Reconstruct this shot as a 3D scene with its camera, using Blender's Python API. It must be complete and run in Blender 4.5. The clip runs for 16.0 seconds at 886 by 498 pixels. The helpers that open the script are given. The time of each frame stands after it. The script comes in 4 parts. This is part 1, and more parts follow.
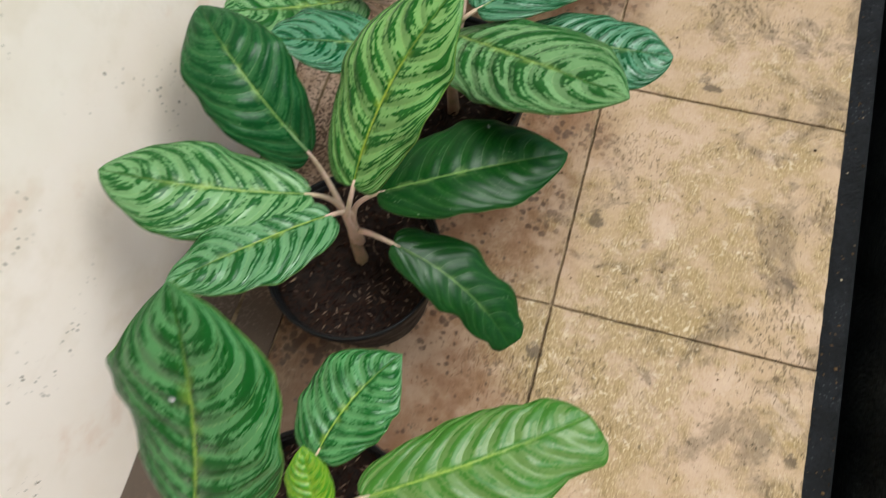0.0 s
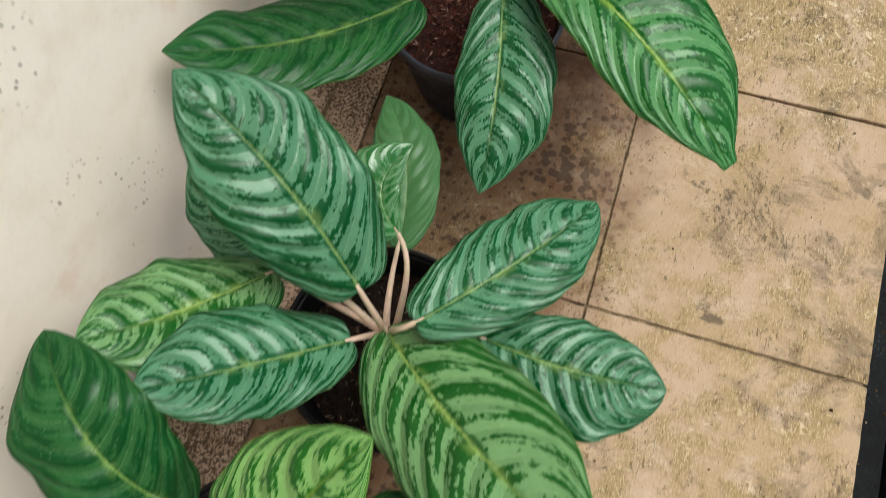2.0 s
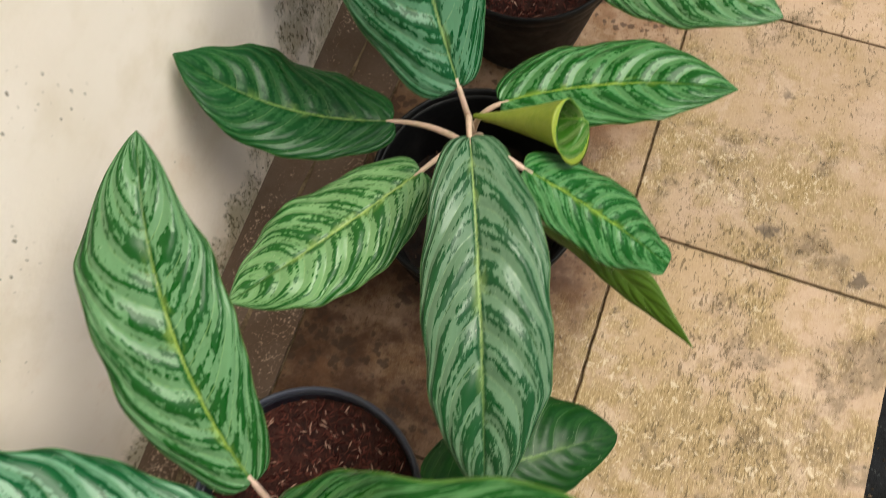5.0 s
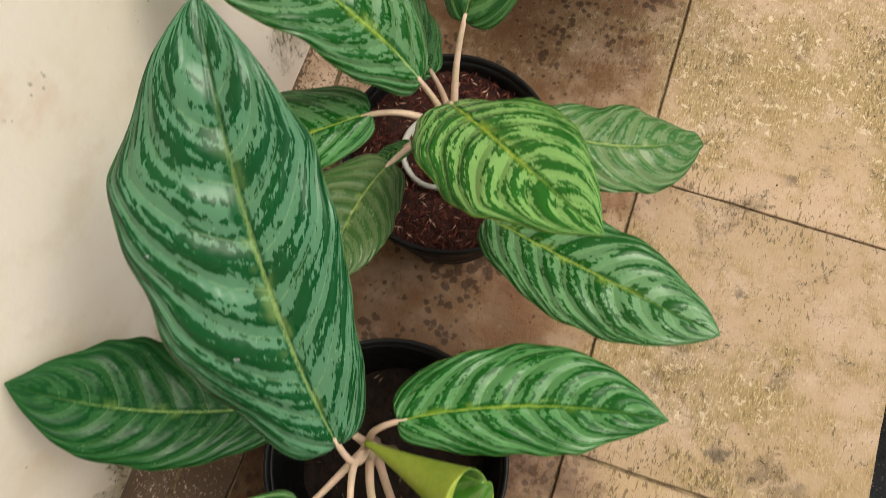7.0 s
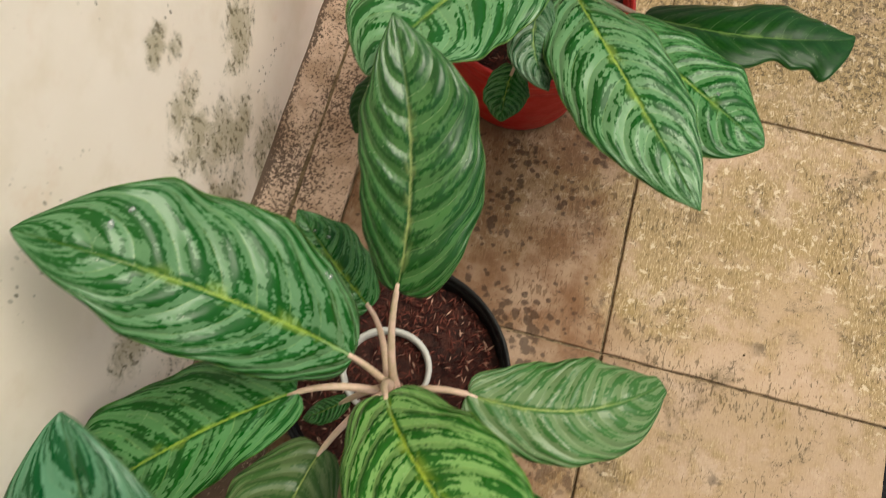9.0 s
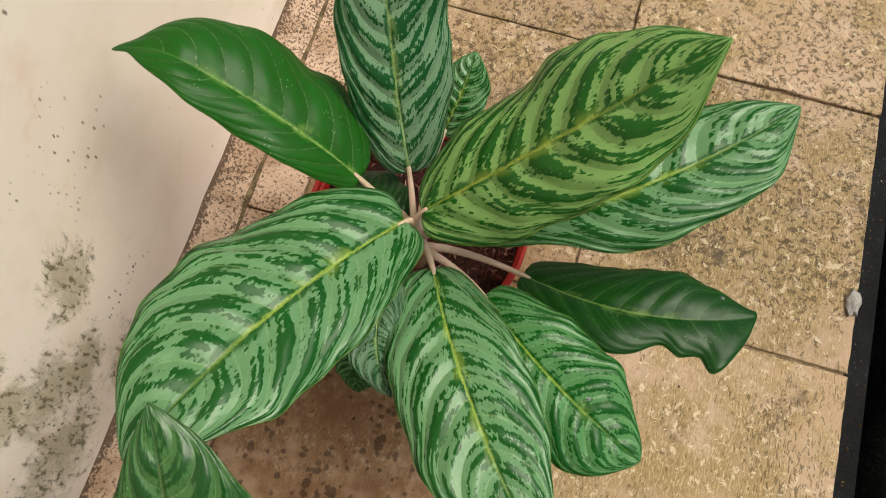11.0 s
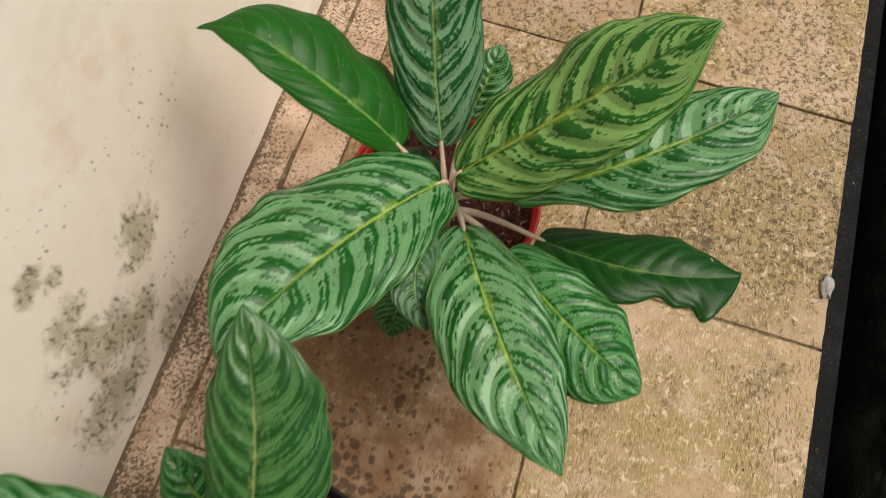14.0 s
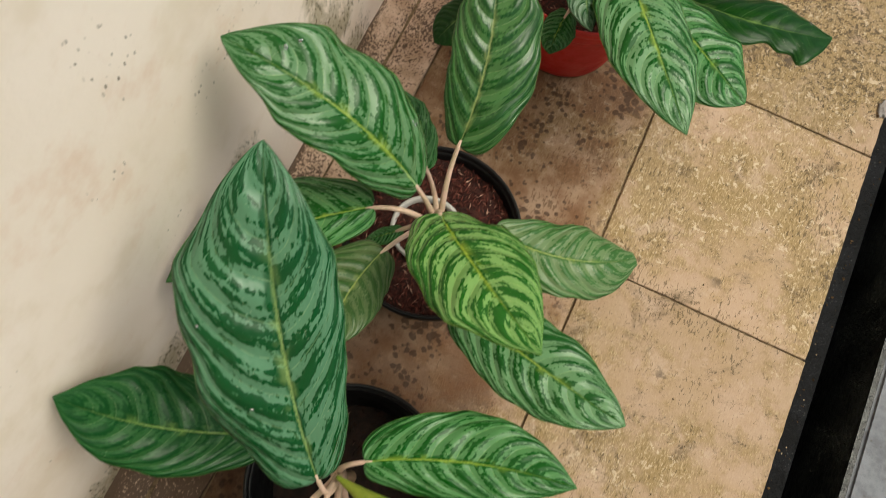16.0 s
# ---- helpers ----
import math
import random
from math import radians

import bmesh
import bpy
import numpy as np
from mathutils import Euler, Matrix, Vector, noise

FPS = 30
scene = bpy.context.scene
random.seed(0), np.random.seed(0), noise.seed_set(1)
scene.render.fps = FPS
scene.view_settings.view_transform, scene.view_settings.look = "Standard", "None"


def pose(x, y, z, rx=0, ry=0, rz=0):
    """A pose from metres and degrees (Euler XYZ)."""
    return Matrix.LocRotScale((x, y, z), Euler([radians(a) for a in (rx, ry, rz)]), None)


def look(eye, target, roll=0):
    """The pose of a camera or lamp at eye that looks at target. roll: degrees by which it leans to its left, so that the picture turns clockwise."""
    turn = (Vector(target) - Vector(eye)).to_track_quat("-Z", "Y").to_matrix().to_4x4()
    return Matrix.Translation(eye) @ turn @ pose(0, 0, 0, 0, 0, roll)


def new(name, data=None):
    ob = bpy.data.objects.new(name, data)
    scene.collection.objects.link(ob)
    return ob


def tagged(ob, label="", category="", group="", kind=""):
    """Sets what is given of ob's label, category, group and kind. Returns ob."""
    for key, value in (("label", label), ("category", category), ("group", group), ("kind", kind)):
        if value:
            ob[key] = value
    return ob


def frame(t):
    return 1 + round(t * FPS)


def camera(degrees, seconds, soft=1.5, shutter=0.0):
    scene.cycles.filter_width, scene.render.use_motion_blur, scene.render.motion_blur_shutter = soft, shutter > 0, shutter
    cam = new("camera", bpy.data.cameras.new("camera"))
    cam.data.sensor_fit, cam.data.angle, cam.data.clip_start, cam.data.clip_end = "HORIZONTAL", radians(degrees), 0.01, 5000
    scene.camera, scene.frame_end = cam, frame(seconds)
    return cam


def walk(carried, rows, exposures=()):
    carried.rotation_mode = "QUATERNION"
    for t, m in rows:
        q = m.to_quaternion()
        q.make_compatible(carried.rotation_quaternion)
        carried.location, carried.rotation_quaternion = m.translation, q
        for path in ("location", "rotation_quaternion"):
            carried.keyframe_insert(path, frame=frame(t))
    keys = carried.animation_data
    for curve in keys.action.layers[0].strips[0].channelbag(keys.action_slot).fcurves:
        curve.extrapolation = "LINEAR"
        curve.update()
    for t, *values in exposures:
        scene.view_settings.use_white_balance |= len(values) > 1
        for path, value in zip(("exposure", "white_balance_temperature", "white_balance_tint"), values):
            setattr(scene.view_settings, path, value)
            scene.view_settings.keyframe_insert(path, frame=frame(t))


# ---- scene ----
cam = camera(60.47, 16.0, soft=0.7, shutter=0.4)
# seconds, eye x, y, z, then the turn about x (0 looks straight down), y and z
PATH = [
    (0.0, 0.0114, 0.0424, 0.8324, 21.10, 4.29, 16.11),
    (0.5, -0.0040, 0.1144, 0.8060, 21.99, 1.52, 15.43),
    (1.0, -0.0266, 0.1994, 0.7926, 20.91, 2.97, 16.61),
    (1.5, -0.0370, 0.2771, 0.7840, 20.11, 2.29, 17.65),
    (2.0, -0.0435, 0.3628, 0.7837, 19.59, 2.79, 17.61),
    (2.5, -0.0423, 0.4852, 0.8006, 17.93, 3.66, 18.82),
    (3.0, -0.0262, 0.5783, 0.8008, 18.45, 3.26, 18.86),
    (3.5, -0.0438, 0.6667, 0.8046, 18.16, 4.20, 18.30),
    (4.0, -0.0732, 0.7550, 0.7974, 17.01, 2.74, 17.80),
    (4.5, -0.0803, 0.8221, 0.7925, 16.95, 2.18, 17.02),
    (5.0, -0.0735, 0.9103, 0.7867, 16.05, 2.30, 19.46),
    (5.2, -0.0694, 0.9407, 0.7849, 16.33, 2.85, 20.13),
    (7.3, -0.1127, 1.1973, 0.7688, 15.15, 0.54, 17.82),
    (7.5, -0.1233, 1.2210, 0.7693, 15.29, 0.31, 17.37),
    (8.0, -0.1399, 1.2729, 0.7682, 15.34, -0.51, 15.90),
    (8.5, -0.1460, 1.3040, 0.7663, 15.25, -0.85, 15.06),
    (9.0, -0.1322, 1.3384, 0.7631, 16.89, -0.69, 14.88),
    (9.5, -0.1156, 1.4156, 0.7599, 16.60, -0.76, 15.30),
    (10.0, -0.1018, 1.4899, 0.7559, 17.21, -0.52, 16.06),
    (10.2, -0.0938, 1.5154, 0.7546, 17.36, -0.57, 16.12),
    (12.5, -0.0746, 1.6010, 0.7602, 18.12, -1.58, 16.63),
    (13.0, -0.0777, 1.5902, 0.7660, 18.02, -1.85, 16.86),
    (13.5, -0.0803, 1.5580, 0.7712, 18.87, -2.27, 16.70),
    (14.0, -0.0910, 1.4937, 0.8137, 19.95, -2.24, 17.07),
    (14.5, -0.0981, 1.4017, 0.8557, 19.75, -2.34, 18.51),
    (15.0, -0.1095, 1.3043, 0.8769, 18.69, -3.02, 21.16),
    (15.5, -0.1136, 1.2424, 0.8972, 16.47, -3.12, 23.19),
    (16.0, -0.1237, 1.1853, 0.9076, 15.22, -3.74, 24.88),
]
walk(cam, [(t, pose(*row)) for t, *row in PATH], exposures=[(0.0, 0.50, 5850, -1), (1.0, 0.42, 5850, -2), (1.6, 0.48, 5950, -2), (2.5, 0.39, 6200, 0), (3.2, 0.62, 6150, -1), (4.0, 0.58, 6350, 0), (5.0, 0.55, 6520, 1), (8.0, 0.46, 6800, 1), (12.5, 0.33, 6750, 0), (16.0, 0.30, 6800, 1)])

# ---- light: open shade under a bright overcast sky ----
world = bpy.data.worlds.new("overcast_sky")
scene.world = world
world.use_nodes = True
wn = world.node_tree
sky = wn.nodes.new("ShaderNodeTexSky")
sky.sky_type, sky.sun_disc = "NISHITA", False
sky.sun_elevation, sky.sun_rotation = radians(64), radians(64)
sky.air_density, sky.dust_density, sky.ozone_density = 1.0, 5.0, 0.6
wn.links.new(sky.outputs[0], wn.nodes["Background"].inputs[0])
wn.nodes["Background"].inputs[1].default_value = 0.092
sun_data = bpy.data.lights.new("sun", "SUN")
sun_data.energy, sun_data.angle, sun_data.color = 2.65, radians(40), (1.0, 0.95, 0.88)
sun = new("sun", sun_data)
sun.matrix_world = look((1.15, 1.95, 2.6), (0.0, 1.4, 0.0))


# ---- materials ----
class Nodes:
    """A small wrapper that keeps node wiring readable."""

    def __init__(self, name):
        self.mat = bpy.data.materials.new(name)
        self.mat.use_nodes = True
        self.tree = self.mat.node_tree
        self.bsdf = self.tree.nodes["Principled BSDF"]

    def node(self, kind):
        return self.tree.nodes.new("ShaderNode" + kind)

    def put(self, socket, value):
        if isinstance(value, bpy.types.NodeSocket):
            self.tree.links.new(value, socket)
        else:
            socket.default_value = value

    def math(self, op, a, b=0.0, c=0.0, clamp=False):
        n = self.node("Math")
        n.operation, n.use_clamp = op, clamp
        for k, v in enumerate((a, b, c)):
            self.put(n.inputs[k], v)
        return n.outputs[0]

    def ramp(self, value, low, high, to0=0.0, to1=1.0):
        n = self.node("MapRange")
        n.interpolation_type = "SMOOTHSTEP"
        for k, v in enumerate((value, low, high, to0, to1)):
            self.put(n.inputs[k], v)
        return n.outputs[0]

    def noise(self, vector, scale, detail=3.0, rough=0.55, distortion=0.0):
        n = self.node("TexNoise")
        self.put(n.inputs["Vector"], vector)
        self.put(n.inputs["Scale"], scale)
        self.put(n.inputs["Detail"], detail)
        self.put(n.inputs["Roughness"], rough)
        self.put(n.inputs["Distortion"], distortion)
        return n.outputs[0]

    def spots(self, vector, scale):
        n = self.node("TexVoronoi")
        self.put(n.inputs["Vector"], vector)
        self.put(n.inputs["Scale"], scale)
        return n.outputs["Distance"], n.outputs["Color"]

    def mix(self, f, a, b):
        n = self.node("Mix")
        n.data_type = "RGBA"
        self.put(n.inputs[0], f)
        self.put(n.inputs[6], (*a, 1) if isinstance(a, tuple) else a)
        self.put(n.inputs[7], (*b, 1) if isinstance(b, tuple) else b)
        return n.outputs[2]

    def place(self, scale=(1, 1, 1), offset=None):
        geo = self.node("NewGeometry")
        m = self.node("Mapping")
        self.put(m.inputs[0], geo.outputs["Position"])
        m.inputs["Scale"].default_value = scale
        if offset is not None:
            self.put(m.inputs["Location"], offset)
        return m.outputs[0]

    def bump(self, height, strength, distance):
        n = self.node("Bump")
        self.put(n.inputs["Strength"], strength)
        self.put(n.inputs["Distance"], distance)
        self.put(n.inputs["Height"], height)
        self.put(self.bsdf.inputs["Normal"], n.outputs[0])

    def finish(self, colour, rough, spec=0.5):
        self.put(self.bsdf.inputs["Base Color"], (*colour, 1) if isinstance(colour, tuple) else colour)
        self.put(self.bsdf.inputs["Roughness"], rough)
        self.put(self.bsdf.inputs["Specular IOR Level"], spec)
        return self.mat


def tile_material():
    """Weathered cement paving: smooth pinkish sand, grainy ochre algae, brown flecks, flaking soil stains and painted
    shade by the pots.
    """
    n = Nodes("paving")
    rnd = n.node("ObjectInfo").outputs["Random"]
    p = n.place()
    big = n.noise(p, 7.0, 4, 0.6)
    wide = n.noise(n.place(offset=(3.1, 7.7, 0.0)), 4.2, 4, 0.6)
    mid = n.noise(p, 34.0, 5, 0.65)
    fine = n.noise(p, 260.0, 3, 0.6)
    lines = n.noise(n.place((560, 150, 150)), 1.0, 3, 0.65, 0.6)
    col = n.mix(n.ramp(big, 0.36, 0.64), PAVE_PINK, PAVE_SAND)
    xyz = n.node("SeparateXYZ")
    n.put(xyz.inputs[0], p)
    # the far end of the passage is the dirtier one
    far = n.ramp(xyz.outputs[1], 1.2, 2.0)
    # lichen has settled where the passage is dampest
    lichen = n.ramp(n.math("ADD", xyz.outputs[1], n.math("MULTIPLY", big, 0.25)), 1.86, 2.05)
    algae = n.ramp(n.math("ADD", n.math("ADD", n.math("MULTIPLY", wide, 0.6), n.math("MULTIPLY", mid, 0.4)), n.math("MULTIPLY", far, 0.04)), 0.46, 0.57)
    col = n.mix(n.math("MULTIPLY", algae, 0.66), col, PAVE_OCHRE)
    # smudges of grey-brown grime with ragged edges
    ragged = n.noise(n.place(offset=(9.1, 2.3, 0.0)), 13.0, 7, 0.72, 0.5)
    wet_edge = n.math("MULTIPLY", n.ramp(xyz.outputs[0], 0.10, 0.28, 0.0, 0.075), n.ramp(xyz.outputs[1], 1.3, 0.95))
    grime = n.ramp(n.math("ADD", ragged, wet_edge), 0.535, 0.66)
    col = n.mix(n.math("MULTIPLY", grime, 0.68), col, (0.115, 0.078, 0.044))
    clean = n.ramp(n.noise(n.place(offset=(4.0, 6.0, 0.0)), 16.0, 6, 0.7, 0.4), 0.55, 0.63)
    col = n.mix(n.math("MULTIPLY", clean, 0.5), col, (0.41, 0.30, 0.222))
    # trowel streaks and flecks, all drawn out one way
    col = n.mix(n.math("MULTIPLY", n.ramp(lines, 0.54, 0.62), n.math("ADD", 0.14, n.math("MULTIPLY", algae, 0.38))), col, PAVE_PALE)
    col = n.mix(n.math("MULTIPLY", n.ramp(lines, 0.46, 0.37), n.math("ADD", 0.08, n.math("MULTIPLY", algae, 0.36))), col, (0.10, 0.068, 0.028))
    streaks = n.noise(n.place((310, 105, 105)), 1.0, 4, 0.62, 0.9)
    where = n.ramp(n.math("ADD", n.noise(n.place(offset=(1.3, 4.4, 0.0)), 6.0, 5, 0.65), n.math("MULTIPLY", far, 0.05)), 0.46, 0.64, 0.0, 0.105)
    fleck = n.ramp(n.math("ADD", streaks, where), 0.63, 0.685)
    col = n.mix(n.math("MULTIPLY", fleck, n.math("SUBTRACT", 0.68, n.math("MULTIPLY", lichen, 0.52))), col, (0.066, 0.043, 0.018))
    crumbs = n.math("MULTIPLY", n.ramp(n.math("ADD", n.noise(p, 150.0, 5, 0.8, 0.6), n.math("MULTIPLY", lichen, 0.06)), 0.57, 0.61), n.ramp(n.math("ADD", ragged, n.math("MULTIPLY", lichen, 0.13)), 0.48, 0.60, 0.0, 0.85))
    col = n.mix(crumbs, col, PAVE_LICHEN)
    chips = n.math("MULTIPLY", n.ramp(n.noise(n.place(offset=(2.2, 0.4, 0.0)), 95.0, 5, 0.75, 0.5), 0.57, 0.62), n.ramp(n.math("ADD", wide, n.math("MULTIPLY", far, 0.16)), 0.48, 0.60, 0.0, 0.75))
    col = n.mix(chips, col, (0.52, 0.42, 0.30))
    dot, _ = n.spots(n.place(offset=(0.7, 0.2, 0.0)), 17.0)
    blot = n.math("MULTIPLY", n.ramp(n.math("ADD", dot, n.math("MULTIPLY", n.math("SUBTRACT", n.noise(p, 60.0, 5, 0.7), 0.5), 0.75)), 0.20, 0.10), n.ramp(n.noise(p, 7.0, 2), 0.46, 0.56))
    col = n.mix(n.math("MULTIPLY", blot, 0.78), col, (0.062, 0.043, 0.027))
    # brown film and round spots that the pots' water has left in the row where they stand; plant shade deepens the
    # film's colour
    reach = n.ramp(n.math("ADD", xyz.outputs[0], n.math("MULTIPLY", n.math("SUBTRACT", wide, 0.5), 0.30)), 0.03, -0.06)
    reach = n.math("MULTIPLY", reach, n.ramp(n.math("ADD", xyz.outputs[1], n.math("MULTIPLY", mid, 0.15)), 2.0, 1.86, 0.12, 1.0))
    col = n.mix(n.math("MULTIPLY", reach, n.ramp(n.math("ADD", n.math("MULTIPLY", big, 0.6), n.math("MULTIPLY", mid, 0.4)), 0.36, 0.60, 0.35, 0.9)), col, PAVE_WET_SHADE)
    # wet, nearly black-brown paving between the middle pots, with their shade painted in
    soaked_shade = n.math("MULTIPLY", n.ramp(xyz.outputs[1], 0.62, 0.92), n.ramp(n.math("ADD", xyz.outputs[1], n.math("MULTIPLY", mid, 0.12)), 1.42, 1.24))
    col = n.mix(n.math("MULTIPLY", n.math("MULTIPLY", reach, soaked_shade), n.ramp(n.noise(n.place(offset=(6.0, 1.0, 0.0)), 21.0, 5, 0.65), 0.36, 0.6, 0.45, 0.97)), col, (0.050, 0.019, 0.007))
    round_spots, _ = n.spots(n.place(), 105.0)
    flake = n.math("ADD", n.math("MULTIPLY", round_spots, -0.34), n.math("ADD", n.math("MULTIPLY", n.noise(p, 110.0, 4, 0.65), 0.42), n.math("MULTIPLY", n.noise(p, 9.0, 3, 0.6), 0.75)))
    col = n.mix(n.math("MULTIPLY", reach, n.ramp(flake, 0.46, 0.54, 0.0, 0.72)), col, PAVE_SOIL)
    # wet dirt and painted shade together, in the corner at the near end
    corner = n.math("MULTIPLY", n.ramp(n.math("ADD", xyz.outputs[1], n.math("MULTIPLY", big, 0.3)), 0.42, 0.22), n.ramp(n.math("ADD", xyz.outputs[0], n.math("MULTIPLY", mid, 0.2)), 0.02, -0.14))
    col = n.mix(n.math("MULTIPLY", corner, 0.6), col, (0.060, 0.050, 0.042))
    hsv = n.node("HueSaturation")
    n.put(hsv.inputs["Value"], n.math("SUBTRACT", n.ramp(rnd, 0.0, 1.0, 0.93, 1.07), n.math("MULTIPLY", far, 0.02)))
    n.put(hsv.inputs["Color"], col)
    n.bump(n.math("ADD", n.math("MULTIPLY", fine, 0.4), n.math("ADD", n.math("MULTIPLY", mid, 0.6), n.math("MULTIPLY", lines, algae))), 0.6, 0.002)
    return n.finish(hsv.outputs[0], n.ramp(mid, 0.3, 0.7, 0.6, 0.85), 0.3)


def wall_material():
    """Cream wall paint with pink and yellow clouds, dark flecks and smudges of olive mould."""
    n = Nodes("cream_wall_paint")
    p = n.place()
    soft = n.noise(p, 3.5, 4, 0.6)
    smear = n.noise(n.place((1, 1, 1), (5.0, 0.0, 2.0)), 9.0, 5, 0.65)
    cloud = n.noise(n.place((1, 1, 1), (2.0, 3.0, 1.0)), 14.0, 4, 0.6)
    fine = n.noise(p, 120.0, 3)
    col = n.mix(n.ramp(soft, 0.35, 0.7), (0.87, 0.775, 0.70), (0.81, 0.705, 0.61))
    col = n.mix(n.ramp(cloud, 0.48, 0.70, 0.0, 0.6), col, (0.74, 0.635, 0.52))
    col = n.mix(n.ramp(smear, 0.56, 0.72, 0.0, 0.38), col, (0.66, 0.43, 0.30))
    slim = n.node("Mapping")
    n.put(slim.inputs[0], p)
    slim.inputs["Rotation"].default_value = (0.5, 0, 0)
    slim.inputs["Scale"].default_value = (1, 1.0, 0.45)
    total = None
    for y, z, r in MOULD:
        gap = n.node("VectorMath")
        gap.operation = "DISTANCE"
        n.put(gap.inputs[0], p)
        gap.inputs[1].default_value = (WALL_X, y, z)
        near = n.ramp(gap.outputs["Value"], r * 1.9, r * 0.1)
        total = near if total is None else n.math("MAXIMUM", total, near)
    d, tint = n.spots(slim.outputs[0], 190.0)
    shape = n.noise(slim.outputs[0], 210.0, 4, 0.7)
    pick = n.node("SeparateXYZ")
    n.put(pick.inputs[0], tint)
    few = n.math("MULTIPLY", n.ramp(n.math("ADD", n.noise(p, 11.0, 4), n.math("MULTIPLY", pick.outputs[0], 0.14)), 0.62, 0.70), n.ramp(n.math("ADD", d, n.math("MULTIPLY", n.math("SUBTRACT", shape, 0.5), 0.7)), 0.22, 0.10))
    streaky = n.node("Mapping")
    n.put(streaky.inputs[0], p)
    streaky.inputs["Scale"].default_value = (1, 1.5, 0.8)
    body = n.math("ADD", total, n.math("MULTIPLY", n.noise(streaky.outputs[0], 26.0, 6, 0.75, 0.6), 2.5))
    many = n.math("MULTIPLY", n.math("MULTIPLY", n.ramp(body, 1.55, 2.0), n.ramp(total, 0.0, 0.3)), n.ramp(shape, 0.52, 0.62))
    film = n.math("MULTIPLY", n.ramp(body, 1.55, 2.3), n.ramp(total, 0.0, 0.4))
    col = n.mix(n.math("MULTIPLY", film, 0.6), col, (0.235, 0.20, 0.085))
    col = n.mix(n.math("MULTIPLY", n.math("MAXIMUM", few, many), 0.8), col, (0.080, 0.062, 0.022))
    n.bump(n.math("ADD", fine, n.math("MULTIPLY", soft, 2.0)), 0.25, 0.002)
    return n.finish(col, 0.7, 0.3)


def rough_material(name, a, b, scale, rough=0.85, bump=0.5, specks=None, spec=0.35):
    """Any plain weathered surface: two colours mixed at two scales, with optional specks."""
    n = Nodes(name)
    p = n.place()
    one, two = n.noise(p, scale, 4, 0.65), n.noise(p, scale * 7, 4, 0.65)
    col = n.mix(n.ramp(n.math("ADD", n.math("MULTIPLY", one, 0.6), n.math("MULTIPLY", two, 0.4)), 0.4, 0.62), a, b)
    if specks:
        d, _ = n.spots(p, scale * 9)
        col = n.mix(n.math("MULTIPLY", n.ramp(d, 0.25, 0.12), n.ramp(one, 0.48, 0.6)), col, specks)
    n.bump(n.math("ADD", one, two), bump, 0.003)
    return n.finish(col, rough, spec)


def speckled_material(name, a, b, specks):
    """Old mortar with a dense scatter of dark lichen specks."""
    n = Nodes(name)
    p = n.place()
    one, two = n.noise(p, 16.0, 4, 0.6), n.noise(p, 300.0, 5, 0.75)
    col = n.mix(n.ramp(one, 0.38, 0.62), a, b)
    thick = n.noise(n.place(offset=(0.4, 1.1, 0.0)), 9.0, 3)
    xyz = n.node("SeparateXYZ")
    n.put(xyz.inputs[0], p)
    seam = n.ramp(n.math("ADD", xyz.outputs[0], n.math("MULTIPLY", one, 0.012)), WALL_X + 0.014, WALL_X + 0.004)
    # dirt on the mortar; beside the middle pots their shadow is painted in too
    soot_and_shade = n.math("ADD", n.math("ADD", two, n.math("MULTIPLY", thick, 0.35)), n.math("ADD", n.math("MULTIPLY", seam, 0.18), n.math("ADD", n.ramp(xyz.outputs[1], 0.45, 0.15, 0.0, 0.11), n.ramp(n.math("ABSOLUTE", n.math("SUBTRACT", xyz.outputs[1], 1.10)), 0.40, 0.16, 0.0, 0.14))))
    col = n.mix(n.ramp(soot_and_shade, 0.68, 0.74, 0.0, 0.85), col, specks)
    # wet mud at the near end
    mud = n.ramp(n.math("ADD", xyz.outputs[1], n.math("MULTIPLY", one, 0.25)), 0.46, 0.30, 0.0, 0.85)
    col = n.mix(mud, col, n.mix(thick, (0.045, 0.034, 0.027), (0.13, 0.095, 0.072)))
    n.bump(n.math("ADD", one, two), 0.8, 0.003)
    return n.finish(col, 0.9, 0.3)


def plastic_material(name, colour, worn, rough=0.4, spec=0.45):
    n = Nodes(name)
    p = n.place()
    dust, fine = n.noise(p, 26.0, 5, 0.7), n.noise(p, 180.0, 3)
    col = n.mix(n.ramp(dust, 0.5, 0.78, 0.0, 0.55), colour, worn)
    n.bump(fine, 0.15, 0.0008)
    return n.finish(col, n.ramp(dust, 0.3, 0.7, rough, rough + 0.3), spec)


def husk_material(name, a, b, c):
    """Coir and husk crumbs: every crumb has its own brown."""
    n = Nodes(name)
    rnd = n.node("NewGeometry").outputs["Random Per Island"]
    col = n.mix(n.ramp(rnd, 0.1, 0.7), a, b)
    col = n.mix(n.ramp(rnd, 0.86, 0.97), col, c)
    fine = n.noise(n.place(), 400.0, 2)
    n.bump(fine, 0.4, 0.001)
    return n.finish(col, 0.85, 0.1)


